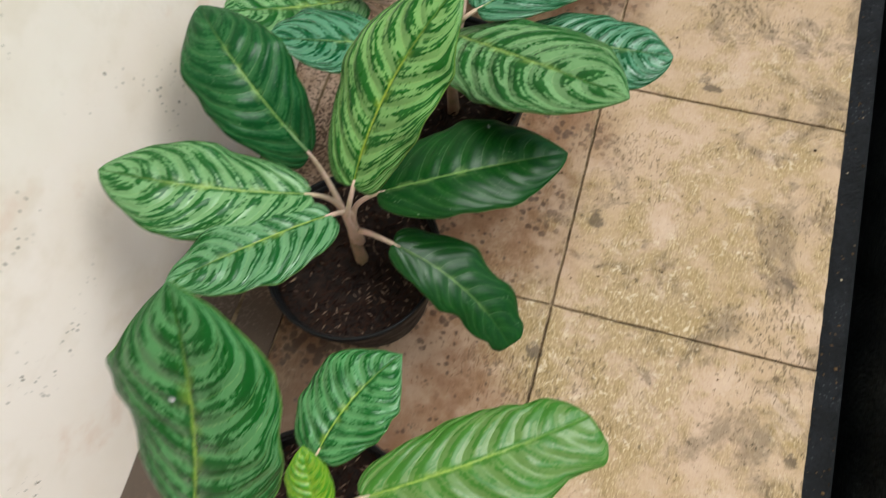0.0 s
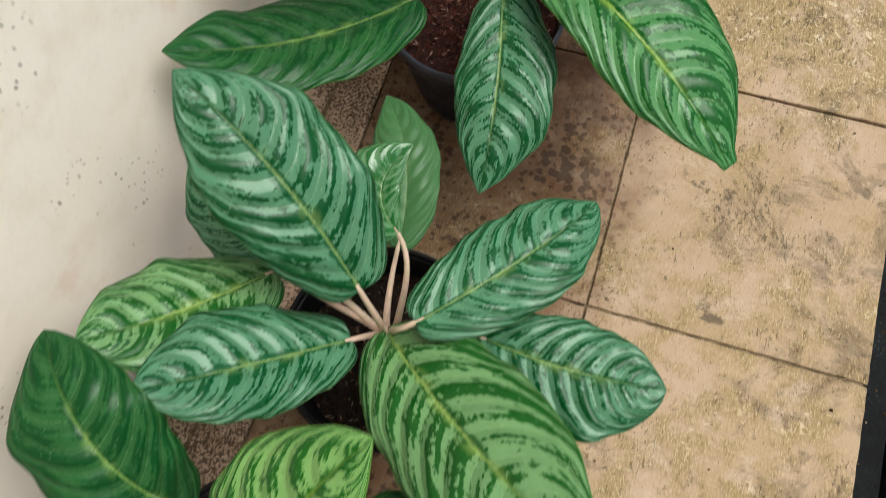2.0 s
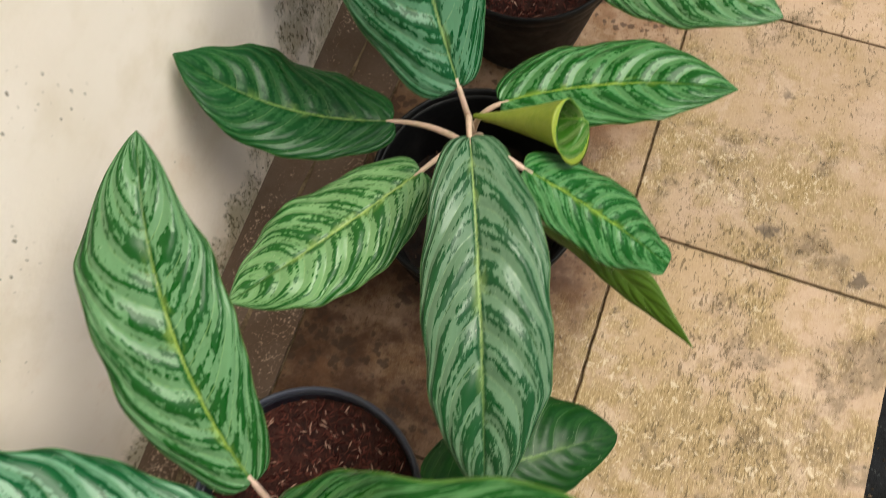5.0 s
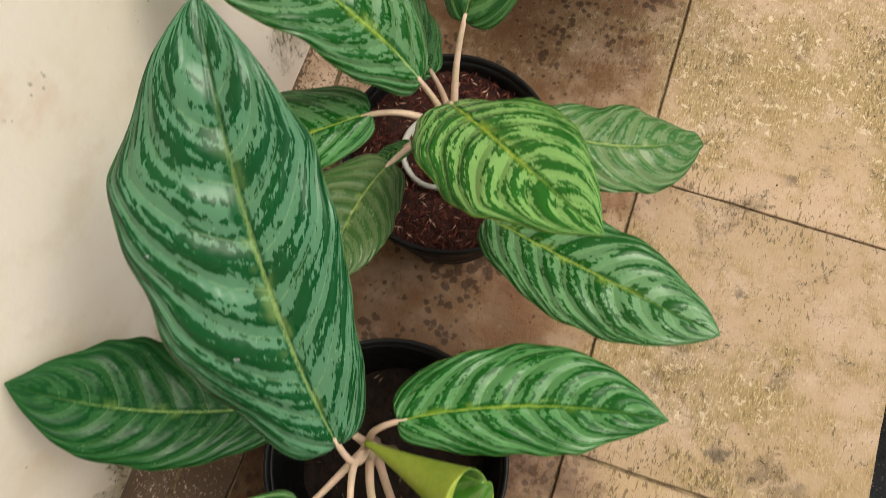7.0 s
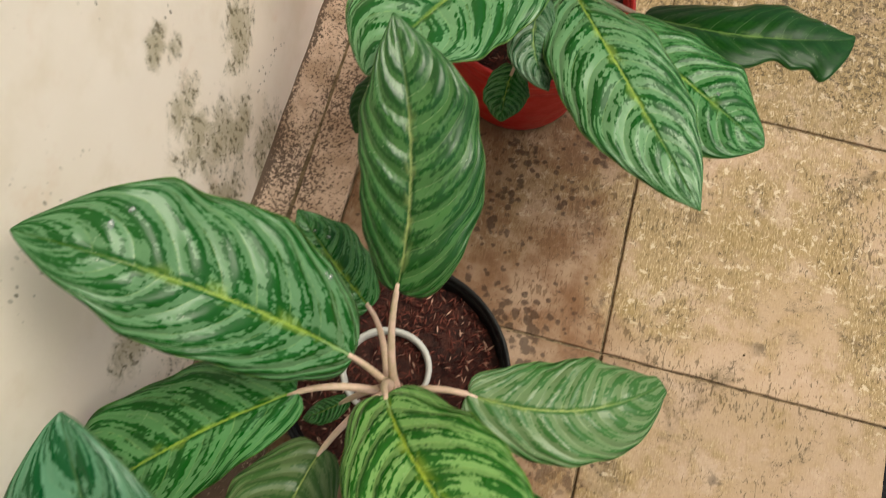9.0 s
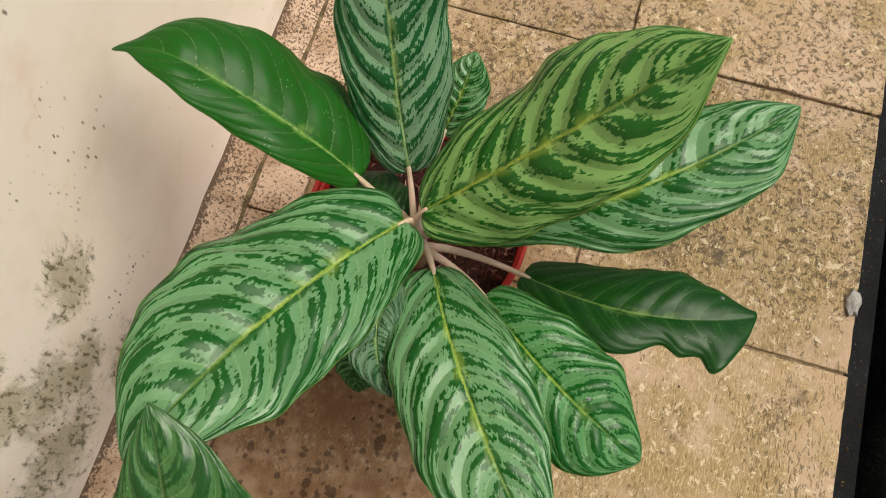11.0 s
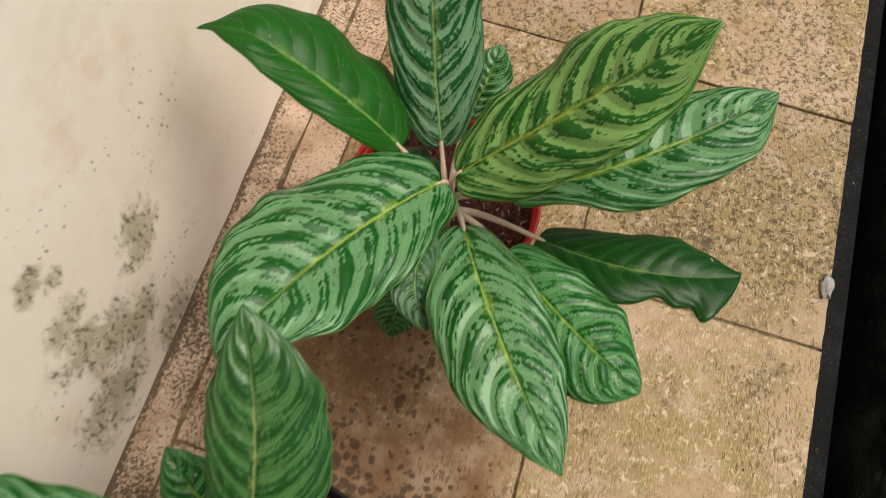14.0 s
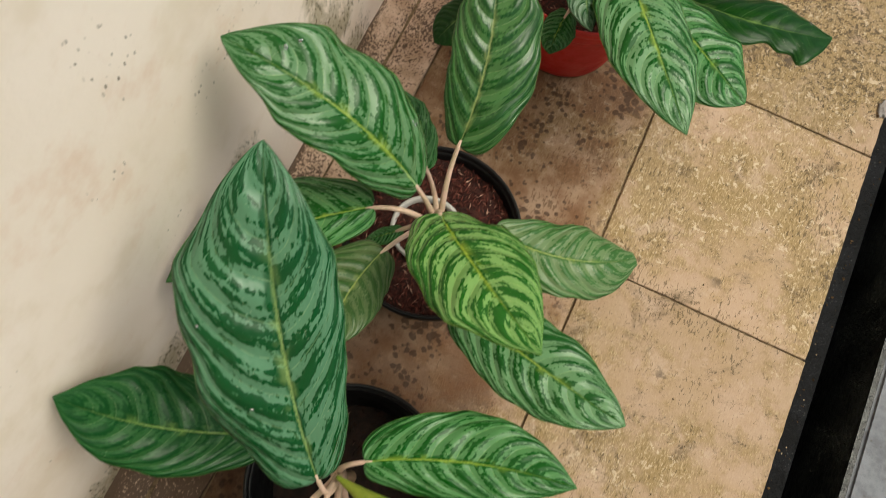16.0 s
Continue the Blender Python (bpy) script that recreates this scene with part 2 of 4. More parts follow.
def leaf_material(name, dark, pale, rib, cover, gloss=0.27, quilting=0.45, sheen=0.26, soft=0.07):
    """Variegated leaf: dark green bars with toothed edges between pale fields, both bent along the side veins
    and running out beside the rim, with a light midrib. cover: how much of the blade the pale fields take."""
    n = Nodes(name)
    blade_map = n.node("UVMap")
    blade_map.uv_map = "blade"
    sep = n.node("SeparateXYZ")
    n.put(sep.inputs[0], blade_map.outputs[0])
    u, v = sep.outputs[0], sep.outputs[1]
    rnd = n.node("ObjectInfo").outputs["Random"]
    side = n.math("SUBTRACT", v, 0.5)
    a = n.math("MULTIPLY", n.math("ABSOLUTE", side), 2.0)
    half = n.math("GREATER_THAN", side, 0.0)
    bow = n.math("ADD", n.math("MULTIPLY", a, 0.08), n.math("ADD", n.math("MULTIPLY", n.math("POWER", a, 2.2), 0.17), n.math("MULTIPLY", n.math("POWER", a, 9.0), 0.11)))
    s = n.math("SUBTRACT", u, bow)
    seed = n.math("ADD", n.math("MULTIPLY", rnd, 60.0), n.math("MULTIPLY", half, 7.3))

    def field(ks, ka, detail, rough, off):
        c = n.node("CombineXYZ")
        n.put(c.inputs[0], n.math("MULTIPLY", s, ks))
        n.put(c.inputs[1], n.math("MULTIPLY", a, ka))
        n.put(c.inputs[2], n.math("ADD", seed, off))
        return n.noise(c.outputs[0], 1.0, detail, rough)

    def off_centre(value, gain):
        return n.math("MULTIPLY", n.math("SUBTRACT", value, 0.5), gain)

    warp = field(4.5, 1.1, 2, 0.5, 0.0)
    teeth = field(70.0, 24.0, 2, 0.55, 3.0)
    blotch = field(11.0, 3.2, 2, 0.5, 9.0)
    splits = field(9.0, 1.6, 1, 0.5, 21.0)
    region = field(3.2, 2.2, 2, 0.5, 15.0)
    phase = n.math("ADD", n.math("MULTIPLY", s, VEINS * 6.2832), n.math("ADD", n.math("MULTIPLY", half, 2.2), off_centre(warp, 3.2)))
    thirds = n.math("ADD", n.math("MULTIPLY", phase, 3.0), off_centre(splits, 9.0))
    wave = n.math("ADD", n.math("MULTIPLY", n.math("SINE", phase), 0.50), n.math("MULTIPLY", n.math("SINE", thirds), 0.42))
    level = n.math("ADD", n.math("ADD", wave, off_centre(blotch, 4.2)), n.math("ADD", off_centre(teeth, 3.0), off_centre(region, 1.3)))
    edge = cover - 0.42
    mask = n.ramp(level, edge + soft, edge - soft)
    # a ragged dark line along the rim and, in places, along the midrib
    mask = n.math("MULTIPLY", mask, n.ramp(n.math("ADD", a, off_centre(teeth, 0.10)), 0.985, 0.955))
    mask = n.math("MULTIPLY", mask, n.ramp(n.math("ADD", a, off_centre(blotch, 0.35)), 0.02, 0.07, 0.15, 1.0))
    tone = n.noise(n.place(), 38.0, 3)
    fresh = n.ramp(region, 0.38, 0.62)
    deep = n.mix(n.math("MULTIPLY", fresh, 0.15), n.mix(tone, dark, tuple(c * 1.5 for c in dark)), tuple(0.7 * d + 0.3 * p * f for d, p, f in zip(dark, pale, (0.45, 0.85, 0.35))))
    light = n.mix(tone, tuple(c * 0.78 for c in pale), tuple(c * 1.05 for c in pale))
    light = n.mix(n.ramp(n.math("ADD", blotch, n.math("MULTIPLY", teeth, 0.5)), 0.66, 0.92, 0.0, 0.32), light, tuple(0.5 * d + 0.5 * p for d, p in zip(dark, pale)))
    col = n.mix(mask, deep, light)
    # the side veins: pale threads in the middle of the pale fields
    trough = n.math("MULTIPLY", n.math("ADD", n.math("SINE", phase), 1.0), 0.5)
    vein = n.math("MULTIPLY", n.ramp(trough, 0.012, 0.0), n.ramp(teeth, 0.40, 0.55))
    col = n.mix(n.math("MULTIPLY", vein, n.ramp(u, 0.96, 0.78, 0.0, 0.32)), col, tuple(min(1.0, 0.6 * p + 0.4 * r + 0.06) for p, r in zip(pale, rib)))
    # yellow-green midrib with broken flushes of the same colour beside it
    flush = n.math("MULTIPLY", n.ramp(n.math("ADD", a, off_centre(teeth, 0.10)), 0.16, 0.02), n.math("MULTIPLY", n.ramp(blotch, 0.50, 0.62), n.ramp(u, 0.80, 0.55)))
    col = n.mix(n.math("MULTIPLY", flush, 0.32), col, rib)
    ribs = n.ramp(n.math("ADD", a, off_centre(teeth, 0.08)), 0.036, 0.010)
    col = n.mix(n.math("MULTIPLY", n.math("MULTIPLY", ribs, n.ramp(teeth, 0.36, 0.52, 0.35, 1.0)), n.ramp(u, 0.88, 0.40, 0.12, 0.62)), col, rib)
    # a thin light hem
    col = n.mix(n.ramp(n.math("ADD", a, off_centre(teeth, 0.012)), 0.978, 0.995, 0.0, 0.42), col, tuple(0.55 * p + 0.45 * r for p, r in zip(pale, rib)))
    d, _ = n.spots(n.place(), 420.0)
    dust = n.math("MULTIPLY", n.ramp(d, 0.20, 0.10), n.ramp(n.noise(n.place(), 60.0, 3), 0.56, 0.66))
    col = n.mix(n.math("MULTIPLY", dust, 0.4), col, (0.55, 0.62, 0.42))
    swell = n.math("POWER", trough, 0.55)
    groove = n.ramp(a, 0.0, 0.07)
    relief = n.math("ADD", n.math("ADD", n.math("MULTIPLY", swell, n.ramp(u, 0.96, 0.78, 0.1, 0.9)), n.math("MULTIPLY", groove, 0.8)), n.math("ADD", n.math("MULTIPLY", warp, 1.0), n.math("MULTIPLY", blotch, 0.9)))
    n.bump(relief, quilting, 0.0028)
    n.finish(col, n.ramp(blotch, 0.35, 0.65, gloss - 0.06, gloss + 0.08), sheen)
    leaf_out = n.node("MixShader")
    glow = n.node("BsdfTranslucent")
    n.put(glow.inputs[0], col)
    leaf_out.inputs[0].default_value = 0.12
    n.put(leaf_out.inputs[1], n.bsdf.outputs[0])
    n.put(leaf_out.inputs[2], glow.outputs[0])
    n.put(n.tree.nodes["Material Output"].inputs[0], leaf_out.outputs[0])
    return n.mat


# side veins on each half of a blade
VEINS = 9.0
WALL_X = -0.387
PAVE_PINK, PAVE_SAND, PAVE_OCHRE = (0.36, 0.25, 0.172), (0.31, 0.212, 0.122), (0.225, 0.158, 0.060)
PAVE_LICHEN, PAVE_PALE, PAVE_SOIL, PAVE_WET_SHADE = (0.055, 0.037, 0.016), (0.50, 0.385, 0.245), (0.030, 0.014, 0.006), (0.132, 0.060, 0.028)
# patches of mould on the wall: place along it, height, radius
MOULD = ((1.562, 0.309, 0.016), (1.575, 0.285, 0.012), (1.654, 0.205, 0.030), (1.640, 0.180, 0.026), (1.553, 0.235, 0.024), (1.545, 0.200, 0.034), (1.565, 0.155, 0.040), (1.590, 0.120, 0.034),
         (1.615, 0.040, 0.040), (1.52, 0.09, 0.05), (1.325, 0.012, 0.07), (1.27, 0.11, 0.05), (1.075, 0.03, 0.05), (1.16, 0.04, 0.05), (1.22, 0.02, 0.05), (1.02, 0.02, 0.05), (0.96, 0.01, 0.04), (0.16, 0.05, 0.05), (1.376, 0.17, 0.03), (0.82, 0.02, 0.04), (0.2, 0.02, 0.06))
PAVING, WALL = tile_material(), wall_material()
GROUT = rough_material("joint_dirt", (0.09, 0.062, 0.035), (0.26, 0.185, 0.11), 60, 0.95)
MORTAR = speckled_material("speckled_mortar", (0.60, 0.43, 0.325), (0.40, 0.265, 0.18), (0.055, 0.032, 0.020))
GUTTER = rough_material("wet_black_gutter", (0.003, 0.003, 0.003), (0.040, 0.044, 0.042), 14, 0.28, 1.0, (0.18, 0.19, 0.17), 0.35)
CEMENT = rough_material("grey_cement", (0.17, 0.18, 0.20), (0.11, 0.115, 0.13), 14, 0.9, 0.6, (0.08, 0.08, 0.07))
ADDED_LEDGE = rough_material("wet_dark_added_ledge", (0.0015, 0.0017, 0.0022), (0.0065, 0.0070, 0.009), 24, 0.6, 0.9, (0.05, 0.052, 0.052), 0.12)
EAVE = rough_material("unseen_eave_boards", (0.12, 0.10, 0.08), (0.07, 0.06, 0.05), 9, 0.9)
PATCH = rough_material("pale_cement_lump", (0.34, 0.32, 0.31), (0.20, 0.18, 0.17), 60, 0.9)
BLACK_POT = plastic_material("black_plastic", (0.003, 0.003, 0.0035), (0.014, 0.010, 0.008), 0.42, 0.22)
BLUE_POT = plastic_material("blue_black_plastic", (0.006, 0.008, 0.016), (0.03, 0.03, 0.035), 0.3)
GREY_RIM = plastic_material("grey_plastic", (0.034, 0.038, 0.058), (0.05, 0.045, 0.04))
RED_POT = plastic_material("red_plastic", (0.42, 0.014, 0.012), (0.20, 0.03, 0.02))
WHITE_RING = plastic_material("white_plastic", (0.44, 0.43, 0.41), (0.35, 0.30, 0.25))
DARK_SOIL = rough_material("dark_soil", (0.008, 0.004, 0.003), (0.026, 0.012, 0.007), 90, 0.9, 1.0)
RED_SOIL = rough_material("red_brown_coir", (0.018, 0.005, 0.0035), (0.062, 0.017, 0.011), 90, 0.9, 1.0)
DARK_HUSK = husk_material("dark_husks", (0.008, 0.004, 0.003), (0.035, 0.016, 0.010), (0.24, 0.16, 0.11))
RED_HUSK = husk_material("red_brown_husks", (0.026, 0.007, 0.006), (0.125, 0.038, 0.028), (0.40, 0.24, 0.18))
CRUMB = husk_material("crumbs", (0.03, 0.018, 0.008), (0.10, 0.06, 0.028), (0.45, 0.36, 0.25))
SCRAP = rough_material("green_scrap", (0.03, 0.17, 0.12), (0.06, 0.22, 0.15), 150, 0.6)
STALK = rough_material("pale_pink_stalk", (0.54, 0.37, 0.30), (0.42, 0.33, 0.22), 60, 0.5, 0.2)
STEM = rough_material("brown_stem", (0.34, 0.20, 0.13), (0.22, 0.17, 0.09), 70, 0.6, 0.5)
UNDERSIDE = rough_material("leaf_underside", (0.23, 0.36, 0.15), (0.17, 0.29, 0.11), 50, 0.55, 0.2)
FURLED = rough_material("furled_leaf_underside", (0.21, 0.26, 0.03), (0.16, 0.22, 0.02), 40, 0.45, 0.2)
YOUNG_UNDERSIDE = rough_material("young_leaf_underside", (0.28, 0.36, 0.10), (0.22, 0.31, 0.07), 50, 0.5, 0.2)
wet = Nodes("water")
wet.finish((0.95, 0.97, 1.0), 0.03, 1.0)
wet.bsdf.inputs["Transmission Weight"].default_value = 0.85
wet.bsdf.inputs["IOR"].default_value = 1.33
WATER = wet.mat
LOOKS = {
    "silver": leaf_material("leaf_silver_bars", (0.004, 0.052, 0.005), (0.122, 0.252, 0.113), (0.36, 0.48, 0.08), 0.57),
    "grey": leaf_material("leaf_grey_silver_bars", (0.004, 0.055, 0.005), (0.105, 0.223, 0.100), (0.36, 0.48, 0.08), 0.55),
    "blue": leaf_material("leaf_blue_silver_bars", (0.002, 0.054, 0.013), (0.115, 0.265, 0.150), (0.30, 0.43, 0.13), 0.58, 0.25),
    "yellow": leaf_material("leaf_yellow_green_bars", (0.007, 0.066, 0.004), (0.180, 0.340, 0.100), (0.40, 0.50, 0.05), 0.58),
    "sage": leaf_material("leaf_sage_bars", (0.007, 0.066, 0.005), (0.195, 0.350, 0.105), (0.42, 0.50, 0.08), 0.59),
    "frost": leaf_material("leaf_frosted_bars", (0.006, 0.046, 0.012), (0.118, 0.205, 0.118), (0.36, 0.48, 0.16), 0.60, 0.30),
    "ashen": leaf_material("leaf_ashen_bars", (0.005, 0.056, 0.014), (0.165, 0.285, 0.165), (0.36, 0.48, 0.16), 0.60, 0.30),
    "teal": leaf_material("leaf_teal_bars", (0.002, 0.044, 0.010), (0.088, 0.212, 0.118), (0.28, 0.40, 0.13), 0.56, 0.25),
    "pale": leaf_material("leaf_pale_bars", (0.006, 0.058, 0.005), (0.160, 0.298, 0.120), (0.36, 0.48, 0.12), 0.60, 0.30),
    "wan": leaf_material("leaf_wan_olive_bars", (0.026, 0.088, 0.018), (0.130, 0.205, 0.088), (0.36, 0.42, 0.12), 0.62, 0.34),
    "mottled": leaf_material("leaf_mottled_olive", (0.022, 0.062, 0.012), (0.085, 0.135, 0.050), (0.30, 0.36, 0.10), 0.50, 0.34, 0.35),
    "deep": leaf_material("leaf_deep_green_bars", (0.003, 0.054, 0.004), (0.082, 0.219, 0.075), (0.32, 0.46, 0.06), 0.50),
    "faint": leaf_material("leaf_faint_bars", (0.003, 0.040, 0.007), (0.026, 0.102, 0.028), (0.26, 0.40, 0.10), 0.46, 0.32, 0.3, 0.18, 0.35),
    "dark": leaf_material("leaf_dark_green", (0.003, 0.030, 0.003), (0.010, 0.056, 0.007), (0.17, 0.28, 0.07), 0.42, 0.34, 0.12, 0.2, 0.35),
    # the dark look deepened: a tilted leaf's shade is put into its colour
    "dark_shaded": leaf_material("leaf_shaded_dark_green", (0.001, 0.014, 0.001), (0.004, 0.028, 0.002), (0.05, 0.10, 0.02), 0.42, 0.40, 0.12, 0.08, 0.35),
    "lime": leaf_material("leaf_lime_mottled", (0.034, 0.110, 0.010), (0.112, 0.198, 0.050), (0.34, 0.44, 0.08), 0.48, 0.32, 0.35),
    "mossy": leaf_material("leaf_mossy_green", (0.006, 0.046, 0.006), (0.055, 0.145, 0.040), (0.34, 0.40, 0.14), 0.48, 0.26, 0.4, 0.4, 0.45),
    "dull": leaf_material("leaf_dull_green", (0.040, 0.105, 0.036), (0.066, 0.150, 0.058), (0.16, 0.24, 0.10), 0.5, 0.34, 0.3, 0.2, 0.5),
    "wet": leaf_material("leaf_glossy_bars", (0.010, 0.080, 0.012), (0.110, 0.230, 0.105), (0.30, 0.40, 0.18), 0.45, 0.13, 0.3, 0.5, 0.3),
    "plain": leaf_material("leaf_plain_green", (0.009, 0.070, 0.005), (0.016, 0.084, 0.009), (0.26, 0.40, 0.10), 0.5, 0.34, 0.18, 0.15),
    "young": leaf_material("leaf_young_yellow_green", (0.040, 0.150, 0.003), (0.190, 0.316, 0.020), (0.44, 0.54, 0.06), 0.50, 0.26),
    "olive": leaf_material("leaf_olive_underside", (0.054, 0.108, 0.010), (0.064, 0.122, 0.013), (0.20, 0.27, 0.06), 0.45, 0.36, 0.2, 0.2, 0.4),
}


# ---- building blocks ----
def mesh_of(bm, name, material, smooth=True):
    data = bpy.data.meshes.new(name)
    bm.to_mesh(data)
    bm.free()
    data.materials.append(material)
    if smooth:
        data.polygons.foreach_set("use_smooth", [True] * len(data.polygons))
    return data


def part(name, bm, material, parent=None, label="", smooth=True):
    ob = new(name, mesh_of(bm, name, material, smooth))
    ob.parent = parent
    return tagged(ob, label)


def block(x0, x1, y0, y1, z0, z1, bevel=0.0):
    bm = bmesh.new()
    bmesh.ops.create_cube(bm, size=1.0)
    for v in bm.verts:
        v.co = Vector(((x0 + x1) / 2 + v.co.x * (x1 - x0), (y0 + y1) / 2 + v.co.y * (y1 - y0), (z0 + z1) / 2 + v.co.z * (z1 - z0)))
    if bevel:
        bmesh.ops.bevel(bm, geom=bm.edges[:], offset=bevel, segments=2, affect="EDGES")
    return bm


def lathe(profile, sides=56, wobble=0.0):
    """A body of revolution from (radius, height) pairs."""
    bm = bmesh.new()
    rings = []
    for r, z in profile:
        ring = []
        for k in range(sides):
            t = 2 * math.pi * k / sides
            rr = r * (1 + wobble * math.sin(2 * t + 0.7) + 0.5 * wobble * math.sin(3 * t))
            ring.append(bm.verts.new((rr * math.cos(t), rr * math.sin(t), z)))
        rings.append(ring)
    for one, two in zip(rings, rings[1:]):
        for k in range(sides):
            bm.faces.new((one[k], one[(k + 1) % sides], two[(k + 1) % sides], two[k]))
    return bm, rings


def bezier(points, t):
    pts = [Vector(p) for p in points]
    while len(pts) > 1:
        pts = [a.lerp(b, t) for a, b in zip(pts, pts[1:])]
    return pts[0]


def tube(points, r0, r1, steps=14, sides=10, flare=1.0):
    """A tapered tube along a Bezier curve, rounded off at its end."""
    bm = bmesh.new()
    rings, last = [], None
    for k in range(steps + 1):
        t = k / steps
        c = bezier(points, t)
        d = (bezier(points, min(1, t + 0.02)) - bezier(points, max(0, t - 0.02))).normalized()
        n = d.orthogonal() if last is None else (last - d * last.dot(d))
        n.normalize()
        last = n
        b = d.cross(n)
        r = (r0 + (r1 - r0) * t) * (1 + (flare - 1) * max(0.0, 1 - 5 * t))
        rings.append([bm.verts.new(c + (n * math.cos(a) + b * math.sin(a)) * r) for a in (2 * math.pi * j / sides for j in range(sides))])
    for one, two in zip(rings, rings[1:]):
        for j in range(sides):
            bm.faces.new((one[j], one[(j + 1) % sides], two[(j + 1) % sides], two[j]))
    bm.faces.new(rings[0][::-1])
    bm.faces.new(rings[-1])
    return bm


# ---- the plants ----
CROWNS = {}


def leaf(plant, shade, base, mid, tip, widths, along, blunt=0.0, roll=0.0, fold=0.12, sag=0.25, hook=0.0, wave=1.0, cut=0.0, skew=0.0, heart=0.42, puff=1.0, lobes=(), drops=(), under=None, stalk=True, name="leaf", label=""):
    """One leaf: a blade bent from base over mid to tip, with a folded and wavy cross-section, and its stalk.
    widths: of its left and right halves; hook: how far its tip bends down; cut: the width at which a blunt tip ends; skew: how far
    one corner of it runs ahead; heart: how far the lobes at its base reach back; puff: how much it swells between its side veins;
    under: the look of its lower face; stalk: False for a side of a leaf that is folded over;
    lobes: (side, place, spread, amount) where its outline swells or narrows; drops: (place, across, radius) of water drops on it."""
    rng = random.Random(int(1e4 * (base[0] + 3 * base[1] + 7 * tip[0])))
    b, m, t3 = Vector(base), Vector(mid), Vector(tip)
    ctrl = (m - b * (1 - along) ** 2 - t3 * along ** 2) / (2 * along * (1 - along))
    pts = (b, ctrl, t3)
    size = sum(widths) / 2
    nu, nv = 64, 20
    bm = bmesh.new()
    layer = bm.loops.layers.uv.new("blade")
    p1, p2, p3 = rng.uniform(0, 6), rng.uniform(0, 6), rng.uniform(0, 6)
    amp = wave * rng.uniform(0.05, 0.10)
    up, down, knee = 0.44, 0.50 - 0.18 * blunt, 0.70
    peak = up / (up + down)
    top = peak ** up * (1 - peak) ** down

    def profile(u):
        w = (u + 0.003) ** up * max(0.0, 1 - min(u, knee)) ** down / top
        if u > knee:
            w = knee ** up * (1 - knee) ** down / top * ((1 - u) / (1 - knee)) ** (0.78 - 0.36 * blunt)
        if u > 0.9:
            w *= 1 - 0.3 * (1 - blunt) * ((u - 0.9) / 0.1) ** 1.5
        if cut and u > peak:
            w = max(w, cut * (1 - 0.35 * max(0.0, (u - 0.93) / 0.07) ** 2))
        return max(w, 0.012)

    here = profile(along)
    grid = {}
    for side in (0, 1):
        for i in range(nu + 1):
            u = i / nu
            c = bezier(pts, u)
            d = (bezier(pts, min(1, u + 0.02)) - bezier(pts, max(0, u - 0.02))).normalized()
            s = d.cross(Vector((0, 0, 1))).normalized()
            s = Matrix.Rotation(radians(roll), 3, d) @ s
            n = s.cross(d).normalized()
            w = profile(u) / here
            c = c - n * (hook * max(0.0, (u - 0.75) / 0.25) ** 2)
            for j in range(nv + 1):
                a = 2 * j / nv - 1
                q = abs(a)
                half = w * (widths[1] if a > 0 else widths[0])
                rise = fold * q * 1.6 - (fold * 0.9 + sag) * q * q
                rise += amp * q * q * (math.sin(11 * u + p1 + (1.7 if a > 0 else 0)) + 0.6 * math.sin(19 * u + p2 * (1 if a > 0 else 2)))
                rise += 0.05 * puff * math.sin(2 * math.pi * VEINS * (u - 0.08 * q - 0.17 * q ** 2.2) + (2.2 if a > 0 else 0)) * q * (1 - q) * 2
                half *= 1 + 0.025 * math.sin(17 * u + p2 + 2 * a) + 0.015 * math.sin(37 * u + p3 * (2 if a > 0 else 1))
                for edge, place, spread, amount in lobes:
                    if edge * a > 0:
                        half *= 1 + amount * math.exp(-((u - place) / spread) ** 2)
                co = c + s * (a * half) + n * (half * rise) - n * (0.0011 * side)
                co -= d * (heart * half * q * max(0.0, 1 - 7 * u))
                co += d * (skew * a * half * max(0.0, (u - 0.6) / 0.4) * (1.0 if skew * a < 0 else 0.3))
                if co.x < WALL_X + 0.004:
                    co.x = WALL_X + 0.004
                grid[side, i, j] = bm.verts.new(co)
    for side in (0, 1):
        for i in range(nu):
            for j in range(nv):
                quad = [(i, j), (i, j + 1), (i + 1, j + 1), (i + 1, j)]
                if side:
                    quad.reverse()
                f = bm.faces.new([grid[side, *q] for q in quad])
                f.material_index = side
                for loop, (gi, gj) in zip(f.loops, quad):
                    loop[layer].uv = (gi / nu, gj / nv)
    rim = [(i, 0) for i in range(nu + 1)] + [(nu, j) for j in range(1, nv + 1)] + [(i, nv) for i in range(nu - 1, -1, -1)] + [(0, j) for j in range(nv - 1, 0, -1)]
    for k, one in enumerate(rim):
        two = rim[(k + 1) % len(rim)]
        f = bm.faces.new((grid[0, *two], grid[0, *one], grid[1, *one], grid[1, *two]))
        for loop, (gi, gj) in zip(f.loops, (two, one, one, two)):
            loop[layer].uv = (gi / nu, gj / nv)
    wet = []
    for place, across, radius in drops:
        i, j = round(place * nu), round((across + 1) / 2 * nv)
        here = grid[0, i, j].co
        away = (grid[0, i + 1, j].co - here).cross(grid[0, i, j - 1].co - here).normalized()
        wet.append((here.copy(), away if away.z > 0 else -away, radius))
    bmesh.ops.recalc_face_normals(bm, faces=bm.faces[:])
    blade = part(name, bm, LOOKS[shade], plant, label)
    blade.data.materials.append(under or (YOUNG_UNDERSIDE if shade == "young" else UNDERSIDE))
